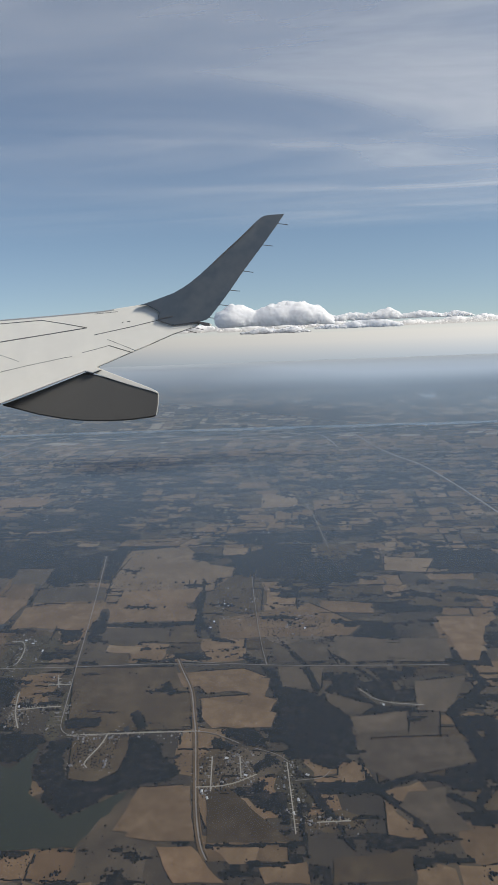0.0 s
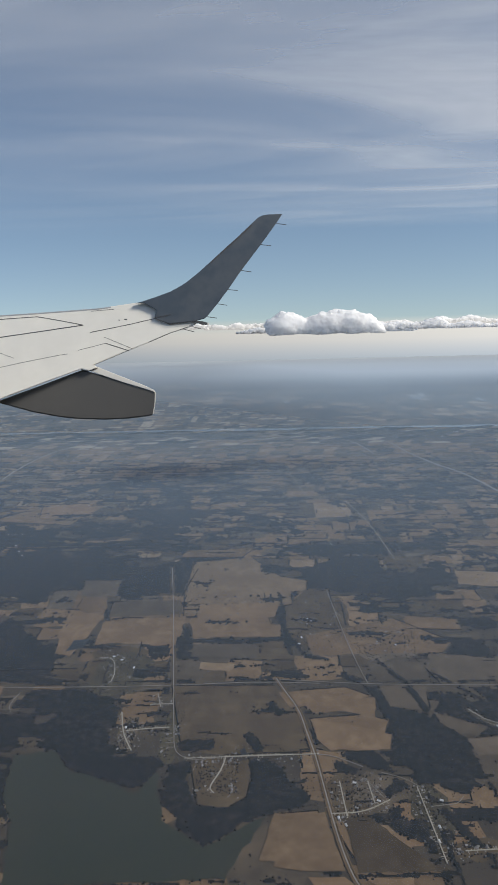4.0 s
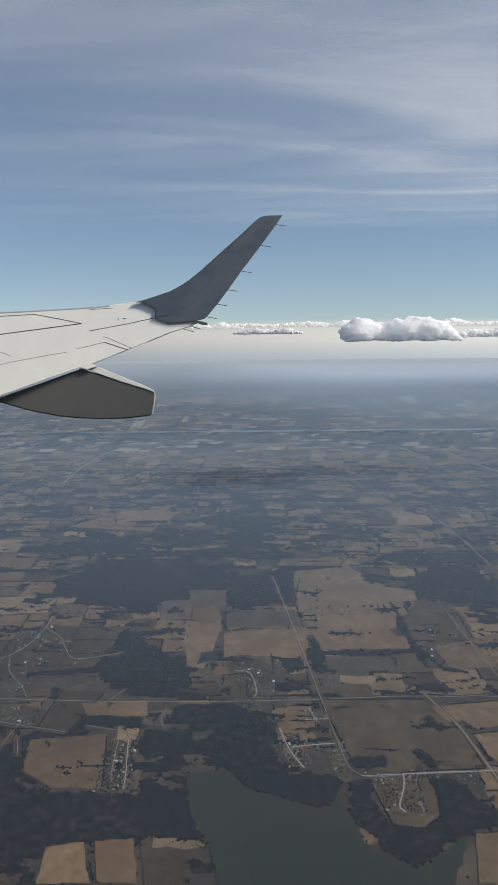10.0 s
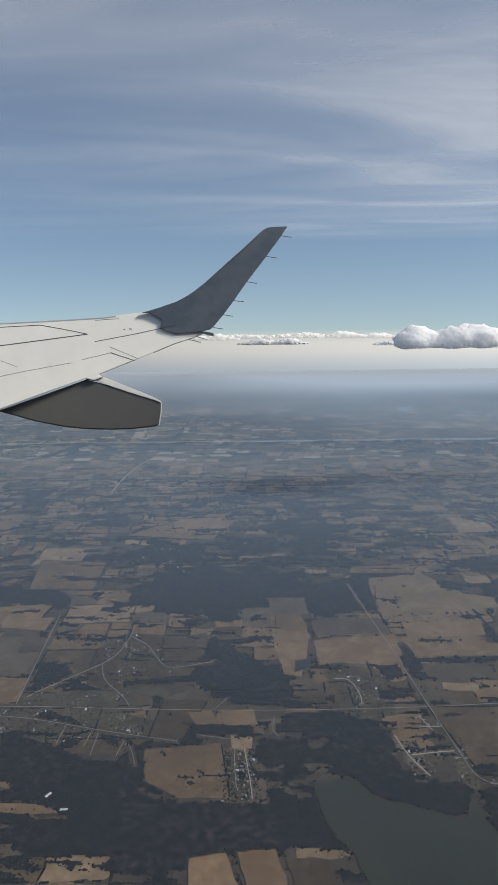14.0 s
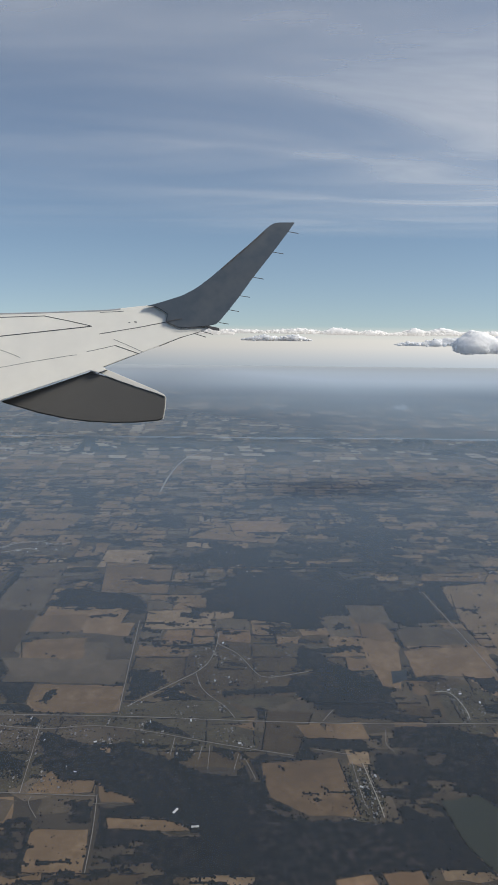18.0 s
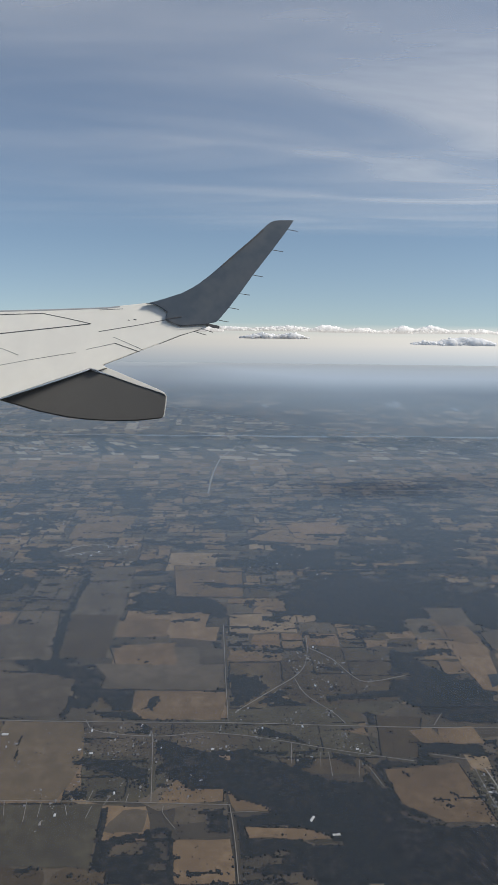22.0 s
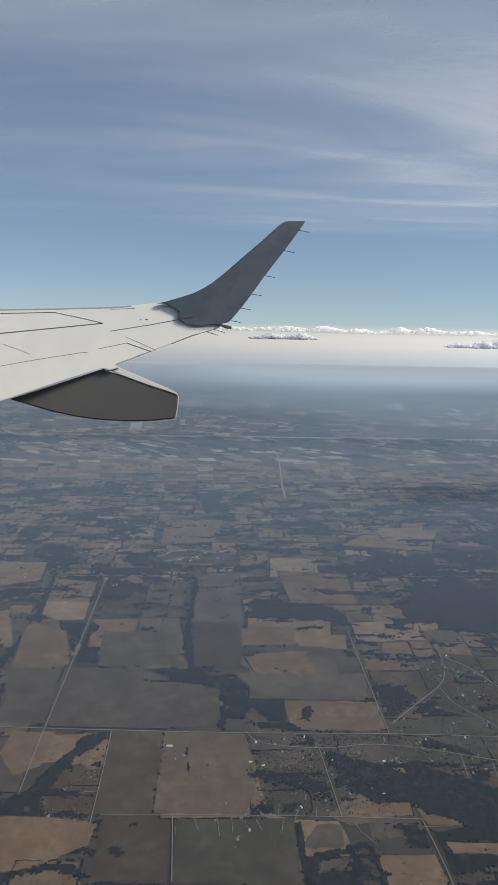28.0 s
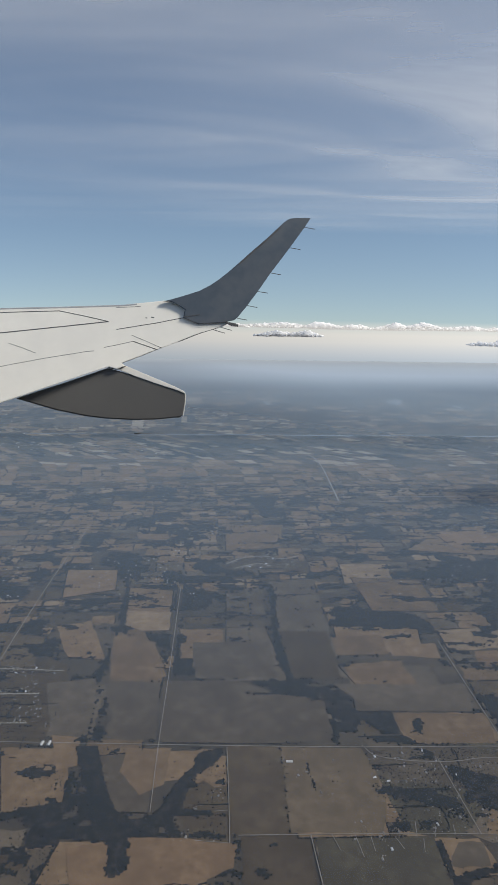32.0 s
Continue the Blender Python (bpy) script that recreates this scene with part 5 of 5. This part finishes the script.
def on_wing(x, y, d=0.0, k=SKIN):
    """A place on the wing's sloping top: x along the span, y across it, d towards the cabin; k is the slope."""
    up = (784 - y) / 1230.0
    t = (-REACH + k * REACH * 204 / 1230.0) / (k * up - 1) - d
    return ((x - 441) / 1230.0 * t, up * t, -t)


def slab(name, outline, mat, thick, parent=wing, label="", proud=0.0, rim=0.0, k=SKIN, segs=3):
    """A solid plate cut to an outline, with rounded edges."""
    bm = bmesh.new()
    f = bm.faces.new([bm.verts.new(on_wing(x, y, proud, k)) for x, y in outline])
    geo = bmesh.ops.extrude_face_region(bm, geom=[f])
    for v in geo["geom"]:
        if isinstance(v, bmesh.types.BMVert):
            v.co = v.co * ((v.co.length + thick) / v.co.length)
    bmesh.ops.recalc_face_normals(bm, faces=bm.faces)
    if rim:
        edges = [ed for ed in bm.edges if len(ed.link_faces) == 2 and ed.calc_face_angle(0) > 0.7]
        bmesh.ops.bevel(bm, geom=edges, offset=rim, segments=segs, affect="EDGES", clamp_overlap=True)
    bmesh.ops.triangulate(bm, faces=[f for f in bm.faces if len(f.verts) > 4])
    return part(name, bm, mat, parent, label)


def strip(name, line, width, mat, proud=0.8, k=SKIN, parent=wing, label=""):
    """A narrow raised line along the skin."""
    left, right = [], []
    for n, (x, y) in enumerate(line):
        xa, ya = line[max(0, n - 1)]
        xb, yb = line[min(len(line) - 1, n + 1)]
        d = math.hypot(xb - xa, yb - ya)
        nx, ny = -(yb - ya) / d * width / 2, (xb - xa) / d * width / 2
        left.append((x + nx, y + ny)), right.append((x - nx, y - ny))
    return slab(name, left + right[::-1], mat, 0.3, parent, label, proud, k=k)


skin = slab("upper_skin", [(-260, 574), (0, 562.5), (100, 558.5), (200, 553.5), (250, 547.5), (270, 545), (284, 545), (300, 552), (306, 560), (303, 572),
        (314, 578), (328, 583), (352, 582), (374, 580), (380, 583), (367, 590), (328, 601.5), (290, 617), (253, 631), (192, 655), (199, 659.5), (183, 665), (170, 661.5),
        (100, 685), (0, 720), (-260, 806)], PAINT, 20, label="off-white painted upper wing skin", rim=1.2)
strip("leading_edge", [(-100, 567.5), (0, 563.6), (100, 559.6), (200, 554.6), (222, 552)], 2.0, SLAT, 0.5, parent=skin, label="bare grey metal leading edge")
winglet = slab("winglet", [(266, 546.5), (282, 542.5), (300, 537), (330, 527), (350, 516.5), (362, 508.5), (380, 494.5), (400, 477), (425, 454.6), (450, 433), (480, 405), (487, 399.5), (493, 396.8), (502, 395.4),
                 (528.5, 395), (517, 412), (490, 448.5), (455, 494), (432, 526.5), (413, 551.5), (396, 572), (390, 577), (375, 580.4), (352, 582.6), (328, 584.2), (314, 579), (301.5, 573.5),
                 (303, 566), (304.5, 560), (294, 553), (283, 547)], WINGLET, 9, label="dark blue-grey upswept winglet", proud=6.0, rim=1.0, k=BLADE)
strip("edge_strip", [(400, 478.6), (425, 456.4), (450, 434.8), (474, 413)], 2.4, SEAM, 7.0, BLADE, winglet, "darker leading edge strip")
strip("blade_joint", [(302, 573), (316, 570.5), (330, 568)], 1.3, SEAM, 7.0, BLADE, winglet)
strip("base_joint", [(303, 574.5), (328, 585), (375, 581.3)], 1.2, SEAM, 7.0, BLADE, winglet)


def flap_fairing(outline, top, rim_line, label):
    # body carries its shade as dark colour; the top face stays off-white
    body = slab("flap_track_fairing", outline, FAIRING_SHADE, 20, label=label, proud=13, rim=2.2, k=POD)
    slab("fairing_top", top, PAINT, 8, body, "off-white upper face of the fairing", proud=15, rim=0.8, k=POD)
    strip("fairing_rim", rim_line, 1.7, PAINT, 14, POD, body, "pale rim of the fairing's blunt end")
    return body


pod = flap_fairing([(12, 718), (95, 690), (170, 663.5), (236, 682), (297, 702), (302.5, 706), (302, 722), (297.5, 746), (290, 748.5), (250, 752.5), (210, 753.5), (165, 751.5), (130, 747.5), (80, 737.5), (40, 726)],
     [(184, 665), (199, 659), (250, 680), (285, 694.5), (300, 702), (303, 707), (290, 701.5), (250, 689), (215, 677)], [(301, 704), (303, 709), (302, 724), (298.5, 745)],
     "flap track fairing under the wing, its side's shade coloured dark grey")
strip("fairing_joint", [(169, 662.5), (183, 666), (199, 660.3)], 1.4, SEAM, 17, POD, pod)
for line, wide in (([(-40, 573), (0, 570), (88, 566), (130, 574), (172, 583)], 1.7), ([(172, 583), (100, 592), (0, 604), (-60, 611)], 2.2), ([(185, 596.5), (255, 584), (303, 574)], 1.6),
                   ([(163, 628), (190, 622), (213, 616.5)], 1.0), ([(213, 616.5), (235, 624), (256, 631)], 1.8), ([(210, 605.5), (240, 618), (263, 628)], 0.9), ([(-60, 673), (0, 660), (60, 648), (132, 635.5), (145, 634)], 0.9),
                   ([(0, 623), (24, 631), (46, 639.5)], 0.8), ([(186, 558.5), (228, 556)], 1.0), ([(290, 617), (328, 601.5), (362, 590.5)], 1.4), ([(192, 655), (222, 643.5), (253, 631)], 0.8), ([(236, 575.5), (239, 575.8)], 1.8), ([(246, 574.4), (251, 575)], 2.2)):
    strip("panel_seam", line, wide * 0.75, SEAM, proud=0.25, parent=skin)
tip = slab("tip_fairing", [(373, 579), (392, 582.5), (397, 584.5), (396.5, 588.5), (386, 587.5), (374, 582.5)], SEAM, 6, label="small dark tip fairing", proud=8, rim=0.6, k=BLADE)
slab("tip_lamp", [(396, 584), (399, 585.2), (399, 588), (396, 588.6)], PAINT, 5, tip, "small pale lamp glass", proud=9, rim=0.4, k=BLADE)
for x, y, dx, dy, k in ((517, 411.5, 18, 3, BLADE), (490, 448, 19, 3, BLADE), (456, 493, 18, 3, BLADE), (432, 526, 18, 2.5, BLADE), (413, 551, 18, 3, BLADE), (395, 573.5, 18, 3, BLADE), (364, 589, 21, 6, SKIN), (352, 594, 21, 6, SKIN)):
    strip("static_wick", [(x, y), (x + dx / 2, y + dy / 2), (x + dx, y + dy)], 1.2, SEAM, 5.0, k, label="thin dark static discharge wick")

# ---- haze and clouds ----
def veil(name, color, stops, axis, low, high, streaks=None, glow=0.0, spread=1700):
    """A thin sheet with haze or cirrus painted in; its density follows its plan."""
    m, n, l = material(name)
    geo = n.new("ShaderNodeNewGeometry")
    sep = n.new("ShaderNodeSeparateXYZ")
    l.new(geo.outputs["Position"], sep.inputs[0])
    mr = n.new("ShaderNodeMapRange")
    mr.inputs["From Min"].default_value, mr.inputs["From Max"].default_value = low, high
    l.new(sep.outputs[axis], mr.inputs["Value"])
    r = ramp(n, [(p, (v, v, v)) for p, v in stops])
    l.new(mr.outputs[0], r.inputs[0])
    fac = r.outputs[0]
    if streaks:
        mp = n.new("ShaderNodeMapping")
        mp.inputs["Scale"].default_value, mp.inputs["Rotation"].default_value = streaks[0], (0, 0, radians(streaks[1]))
        l.new(geo.outputs["Position"], mp.inputs[0])
        no = noise_node(n, l, mp.outputs[0], 1.0, 5, 0.52, 0.8)
        r2 = ramp(n, streaks[2])
        l.new(no.outputs["Fac"], r2.inputs[0])
        thick = n.new("ShaderNodeMapRange")   # thicker towards the sun's side, also to paint in the sky's glow there
        thick.inputs["From Min"].default_value, thick.inputs["From Max"].default_value = -600, 500
        thick.inputs["To Min"].default_value, thick.inputs["To Max"].default_value = 0.35, 1.8
        l.new(sep.outputs[0], thick.inputs["Value"])
        fac = mixed(n, l, "MULTIPLY", 1.0, r2.outputs[0], fac)
        fac = mixed(n, l, "MULTIPLY", 1.0, fac, thick.outputs[0])
    elif not glow:   # denser towards the sun's side, to paint in the brighter haze there
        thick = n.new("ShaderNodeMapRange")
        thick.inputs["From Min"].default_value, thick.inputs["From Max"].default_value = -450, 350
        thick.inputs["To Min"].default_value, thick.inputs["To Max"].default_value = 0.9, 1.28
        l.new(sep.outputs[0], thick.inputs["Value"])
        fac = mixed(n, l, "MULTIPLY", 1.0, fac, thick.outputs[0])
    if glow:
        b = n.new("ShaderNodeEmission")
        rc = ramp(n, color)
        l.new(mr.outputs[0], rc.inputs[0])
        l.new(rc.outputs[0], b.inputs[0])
        side = n.new("ShaderNodeMapRange")   # glow painted brighter towards the sun
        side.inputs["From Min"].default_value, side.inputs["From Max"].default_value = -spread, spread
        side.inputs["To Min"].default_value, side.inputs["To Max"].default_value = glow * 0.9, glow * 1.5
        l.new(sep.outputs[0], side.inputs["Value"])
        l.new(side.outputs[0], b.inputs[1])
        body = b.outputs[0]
    else:
        d, t = n.new("ShaderNodeBsdfDiffuse"), n.new("ShaderNodeBsdfTranslucent")
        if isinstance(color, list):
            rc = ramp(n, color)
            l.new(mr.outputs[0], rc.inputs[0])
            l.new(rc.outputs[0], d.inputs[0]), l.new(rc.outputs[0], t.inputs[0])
        else:
            d.inputs[0].default_value = t.inputs[0].default_value = (*color, 1)
        mx = n.new("ShaderNodeMixShader")
        mx.inputs[0].default_value = 0.8 if streaks else 0.1
        l.new(d.outputs[0], mx.inputs[1]), l.new(t.outputs[0], mx.inputs[2])
        body = mx.outputs[0]
    tr = n.new("ShaderNodeBsdfTransparent")
    mix = n.new("ShaderNodeMixShader")
    l.new(fac, mix.inputs[0]), l.new(tr.outputs[0], mix.inputs[1]), l.new(body, mix.inputs[2])
    o = n.new("ShaderNodeOutputMaterial")
    l.new(mix.outputs[0], o.inputs[0])
    return m


# aerial haze painted in: the sheet turns bluer, then denser and paler with distance
PAINTED_HAZE = veil("painted_ground_haze", [(0.0, (0.35, 0.48, 0.66)), (0.04, (0.39, 0.53, 0.71)), (0.1, (0.44, 0.60, 0.77)), (0.3, (0.47, 0.62, 0.78)), (0.45, (0.44, 0.57, 0.71)), (0.6, (0.41, 0.52, 0.64)), (0.75, (0.45, 0.535, 0.63)), (0.88, (0.445, 0.515, 0.585)), (1.0, (0.39, 0.43, 0.475))],
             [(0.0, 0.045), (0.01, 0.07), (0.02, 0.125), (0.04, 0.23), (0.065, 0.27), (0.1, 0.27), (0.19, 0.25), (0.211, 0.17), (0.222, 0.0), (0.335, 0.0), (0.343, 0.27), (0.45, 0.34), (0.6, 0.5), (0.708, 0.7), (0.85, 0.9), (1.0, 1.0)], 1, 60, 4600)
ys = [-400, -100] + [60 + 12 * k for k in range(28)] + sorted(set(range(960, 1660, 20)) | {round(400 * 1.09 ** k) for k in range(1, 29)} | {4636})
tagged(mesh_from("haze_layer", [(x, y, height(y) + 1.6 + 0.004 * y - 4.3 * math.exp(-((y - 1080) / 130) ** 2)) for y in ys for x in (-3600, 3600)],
                 [(2 * k, 2 * k + 1, 2 * k + 3, 2 * k + 2) for k in range(len(ys) - 1)], PAINTED_HAZE), "thin sheet with blue aerial haze painted in over the far country", "haze", kind="structure")
# upright emissive sheet; the light of the horizon haze is painted as a gradient
GLOW_BANK = veil("glowing_haze_bank", [(0.18, (0.345, 0.385, 0.43)), (0.3, (0.395, 0.42, 0.45)), (0.42, (0.45, 0.46, 0.47)), (0.55, (0.515, 0.505, 0.49)), (0.7, (0.56, 0.535, 0.505)), (0.85, (0.575, 0.545, 0.515))], [(0.0, 1.0), (0.55, 1.0), (0.72, 0.9), (0.88, 0.5), (1.0, 0.0)], 2, -600, -275, glow=1.0)
tagged(mesh_from("backdrop", [(-3500, 4640, -640), (3500, 4640, -640), (3500, 4640, -230), (-3500, 4640, -230)], [(0, 1, 2, 3)], GLOW_BANK), "glowing curtain with pale horizon haze painted in", "haze bank", kind="structure")
CIRRUS = veil("cirrus", (0.88, 0.88, 0.87), [(0.0, 1.0), (0.2, 1.0), (0.3, 0.85), (0.42, 0.65), (0.6, 0.45), (0.8, 0.2), (1.0, 0.0)], 1, -600, 4700,
              streaks=((0.0014, 0.0024, 1), -20, [(0.30, (0.10,) * 3), (0.5, (0.24,) * 3), (0.76, (0.5,) * 3)]))
tagged(mesh_from("cirrus_sheet", [(-5000, -600, 290), (5000, -600, 290), (5000, 4700, 290), (-5000, 4700, 290)], [(3, 2, 1, 0)], CIRRUS), "thin streaky white cirrus across the blue sky", "cloud", kind="structure")


def cloud_stuff(name, depth):
    """Bright water droplets that light wanders through; depth is how far it gets."""
    m, n, l = material(name)
    geo = n.new("ShaderNodeNewGeometry")
    no = noise_node(n, l, geo.outputs["Position"], 1.2 / depth, 4)
    r = ramp(n, [(0.3, (0.985, 0.98, 0.97)), (0.6, (0.998, 0.995, 0.99))])
    l.new(no.outputs["Fac"], r.inputs[0])
    p = n.new("ShaderNodeBsdfPrincipled")
    l.new(r.outputs[0], p.inputs["Base Color"])
    p.inputs["Roughness"].default_value, p.inputs["Specular IOR Level"].default_value = 1.0, 0.0
    p.inputs["Subsurface Weight"].default_value, p.inputs["Subsurface Scale"].default_value = 1.0, depth
    p.inputs["Subsurface Radius"].default_value = (1.0, 1.0, 1.0)
    o = n.new("ShaderNodeOutputMaterial")
    l.new(p.outputs[0], o.inputs[0])
    return m


CLOUD, FAR_CLOUD = cloud_stuff("cloud_white", 13.0), cloud_stuff("far_cloud_white", 30.0)
BILLOWS = bpy.data.textures.new("billows", "CLOUDS")
BILLOWS.noise_scale, BILLOWS.noise_depth = 1.5, 4
WISPS = bpy.data.textures.new("wisps", "CLOUDS")
WISPS.noise_scale, WISPS.noise_depth = 0.55, 3


def cumulus(x, y, z, wide, tall, deep, seed, label, lumps=46, crest=((0, 0.3), (0.5, 1.0), (1, 0.3)), fine=0.045):
    """A heap of rough rounded lumps with a flat base; crest gives the height along it."""
    r = random.Random(seed)
    us, hs = [c[0] for c in crest], [c[1] for c in crest]
    bm = bmesh.new()
    for k in range(lumps):
        u = (k + r.random()) / lumps
        reach = tall * float(np.interp(u, us, hs))
        core = k % 4 == 0   # broad lumps below, small heads above
        size = 0.46 * reach + 0.04 * tall if core else min(tall * r.uniform(0.09, 0.24), 0.05 * tall + 0.4 * reach)
        high = 0.35 * reach if core else max(0, reach * (1 - 0.8 * r.random() ** 1.6) - size)
        c = Vector(((u - 0.5) * wide, r.uniform(-0.5, 0.5) * deep * (0.5 if core else 1 - 0.5 * high / tall), high))
        got = bmesh.ops.create_icosphere(bm, subdivisions=2, radius=size)
        for v in got["verts"]:
            d = v.co.normalized()
            v.co = v.co * (1 + 0.3 * noise.fractal(d * 1.9 + c * 0.3, 0.8, 2.2, 4))
            v.co.x *= 1.6 if core else 1.25
            v.co += c
            if v.co.z < 0:
                v.co.z *= 0.12
    bmesh.ops.delete(bm, geom=[v for v in bm.verts if not v.link_faces], context="VERTS")
    me = bpy.data.meshes.new("cumulus_cloud")
    bm.to_mesh(me)
    bm.free()
    me.materials.append(FAR_CLOUD if y > 1000 else CLOUD)
    ob = new("cumulus_cloud", me)
    fuse = ob.modifiers.new("fuse", "REMESH")
    fuse.mode, fuse.voxel_size, fuse.use_smooth_shade = "VOXEL", tall * fine, True
    billow = ob.modifiers.new("billow", "DISPLACE")
    billow.texture, billow.texture_coords, billow.strength, billow.mid_level = BILLOWS, "LOCAL", tall * 0.1, 0.5
    if y < 400:
        wisps = ob.modifiers.new("wisps", "DISPLACE")
        wisps.texture, wisps.texture_coords, wisps.strength, wisps.mid_level = WISPS, "LOCAL", tall * 0.035, 0.5
    soft = ob.modifiers.new("soft", "SMOOTH")
    soft.iterations = 7 if y < 400 else 16
    ob.location = (x, y, z)
    return tagged(ob, label, "cloud", "clouds along the horizon", "stuff")


cumulus(-3.2, 268, 64.9, 45, 9.8, 11, 3, "bright white heaped cumulus with a flat grey base", 380,
        ((0, 0.15), (0.05, 0.6), (0.1, 1.0), (0.17, 0.95), (0.25, 0.62), (0.36, 0.68), (0.46, 0.88), (0.62, 1.0), (0.8, 0.92), (0.92, 0.5), (1, 0.2)), 0.032)
cumulus(48, 280, 64.6, 64, 5.0, 6, 6, "low white cumulus trailing off in small heaps", 260,
        ((0, 0.7), (0.1, 0.45), (0.22, 0.7), (0.3, 0.5), (0.45, 1.0), (0.52, 0.4), (0.68, 0.6), (0.8, 0.25), (0.9, 0.5), (1, 0.15)), 0.05)
cumulus(62, 600, 32, 76, 8.5, 14, 8, "low white cumulus with ragged wisps", 90, ((0, 0.15), (0.15, 0.5), (0.3, 0.45), (0.45, 0.8), (0.65, 1.0), (0.8, 0.9), (1, 0.3)), 0.05)
cumulus(-30, 1480, -54, 150, 16, 20, 9, "thin flat white cumulus drifting alone", 60, ((0, 0.3), (0.3, 0.9), (0.55, 0.6), (0.75, 1.0), (1, 0.2)), 0.05)
for k in range(24):
    cumulus(-2600 + 225 * k + rng.uniform(-60, 60), 4880 + rng.uniform(-30, 20), -352 + rng.uniform(-5, 5), rng.uniform(330, 560), rng.uniform(34, 62), 60, 20 + k, "distant row of small white cumulus over haze", 90,
            ((0, 0.3), (0.2, rng.uniform(0.4, 1)), (0.4, rng.uniform(0.3, 0.8)), (0.6, rng.uniform(0.4, 1)), (0.8, rng.uniform(0.3, 0.8)), (1, 0.3)), 0.06)
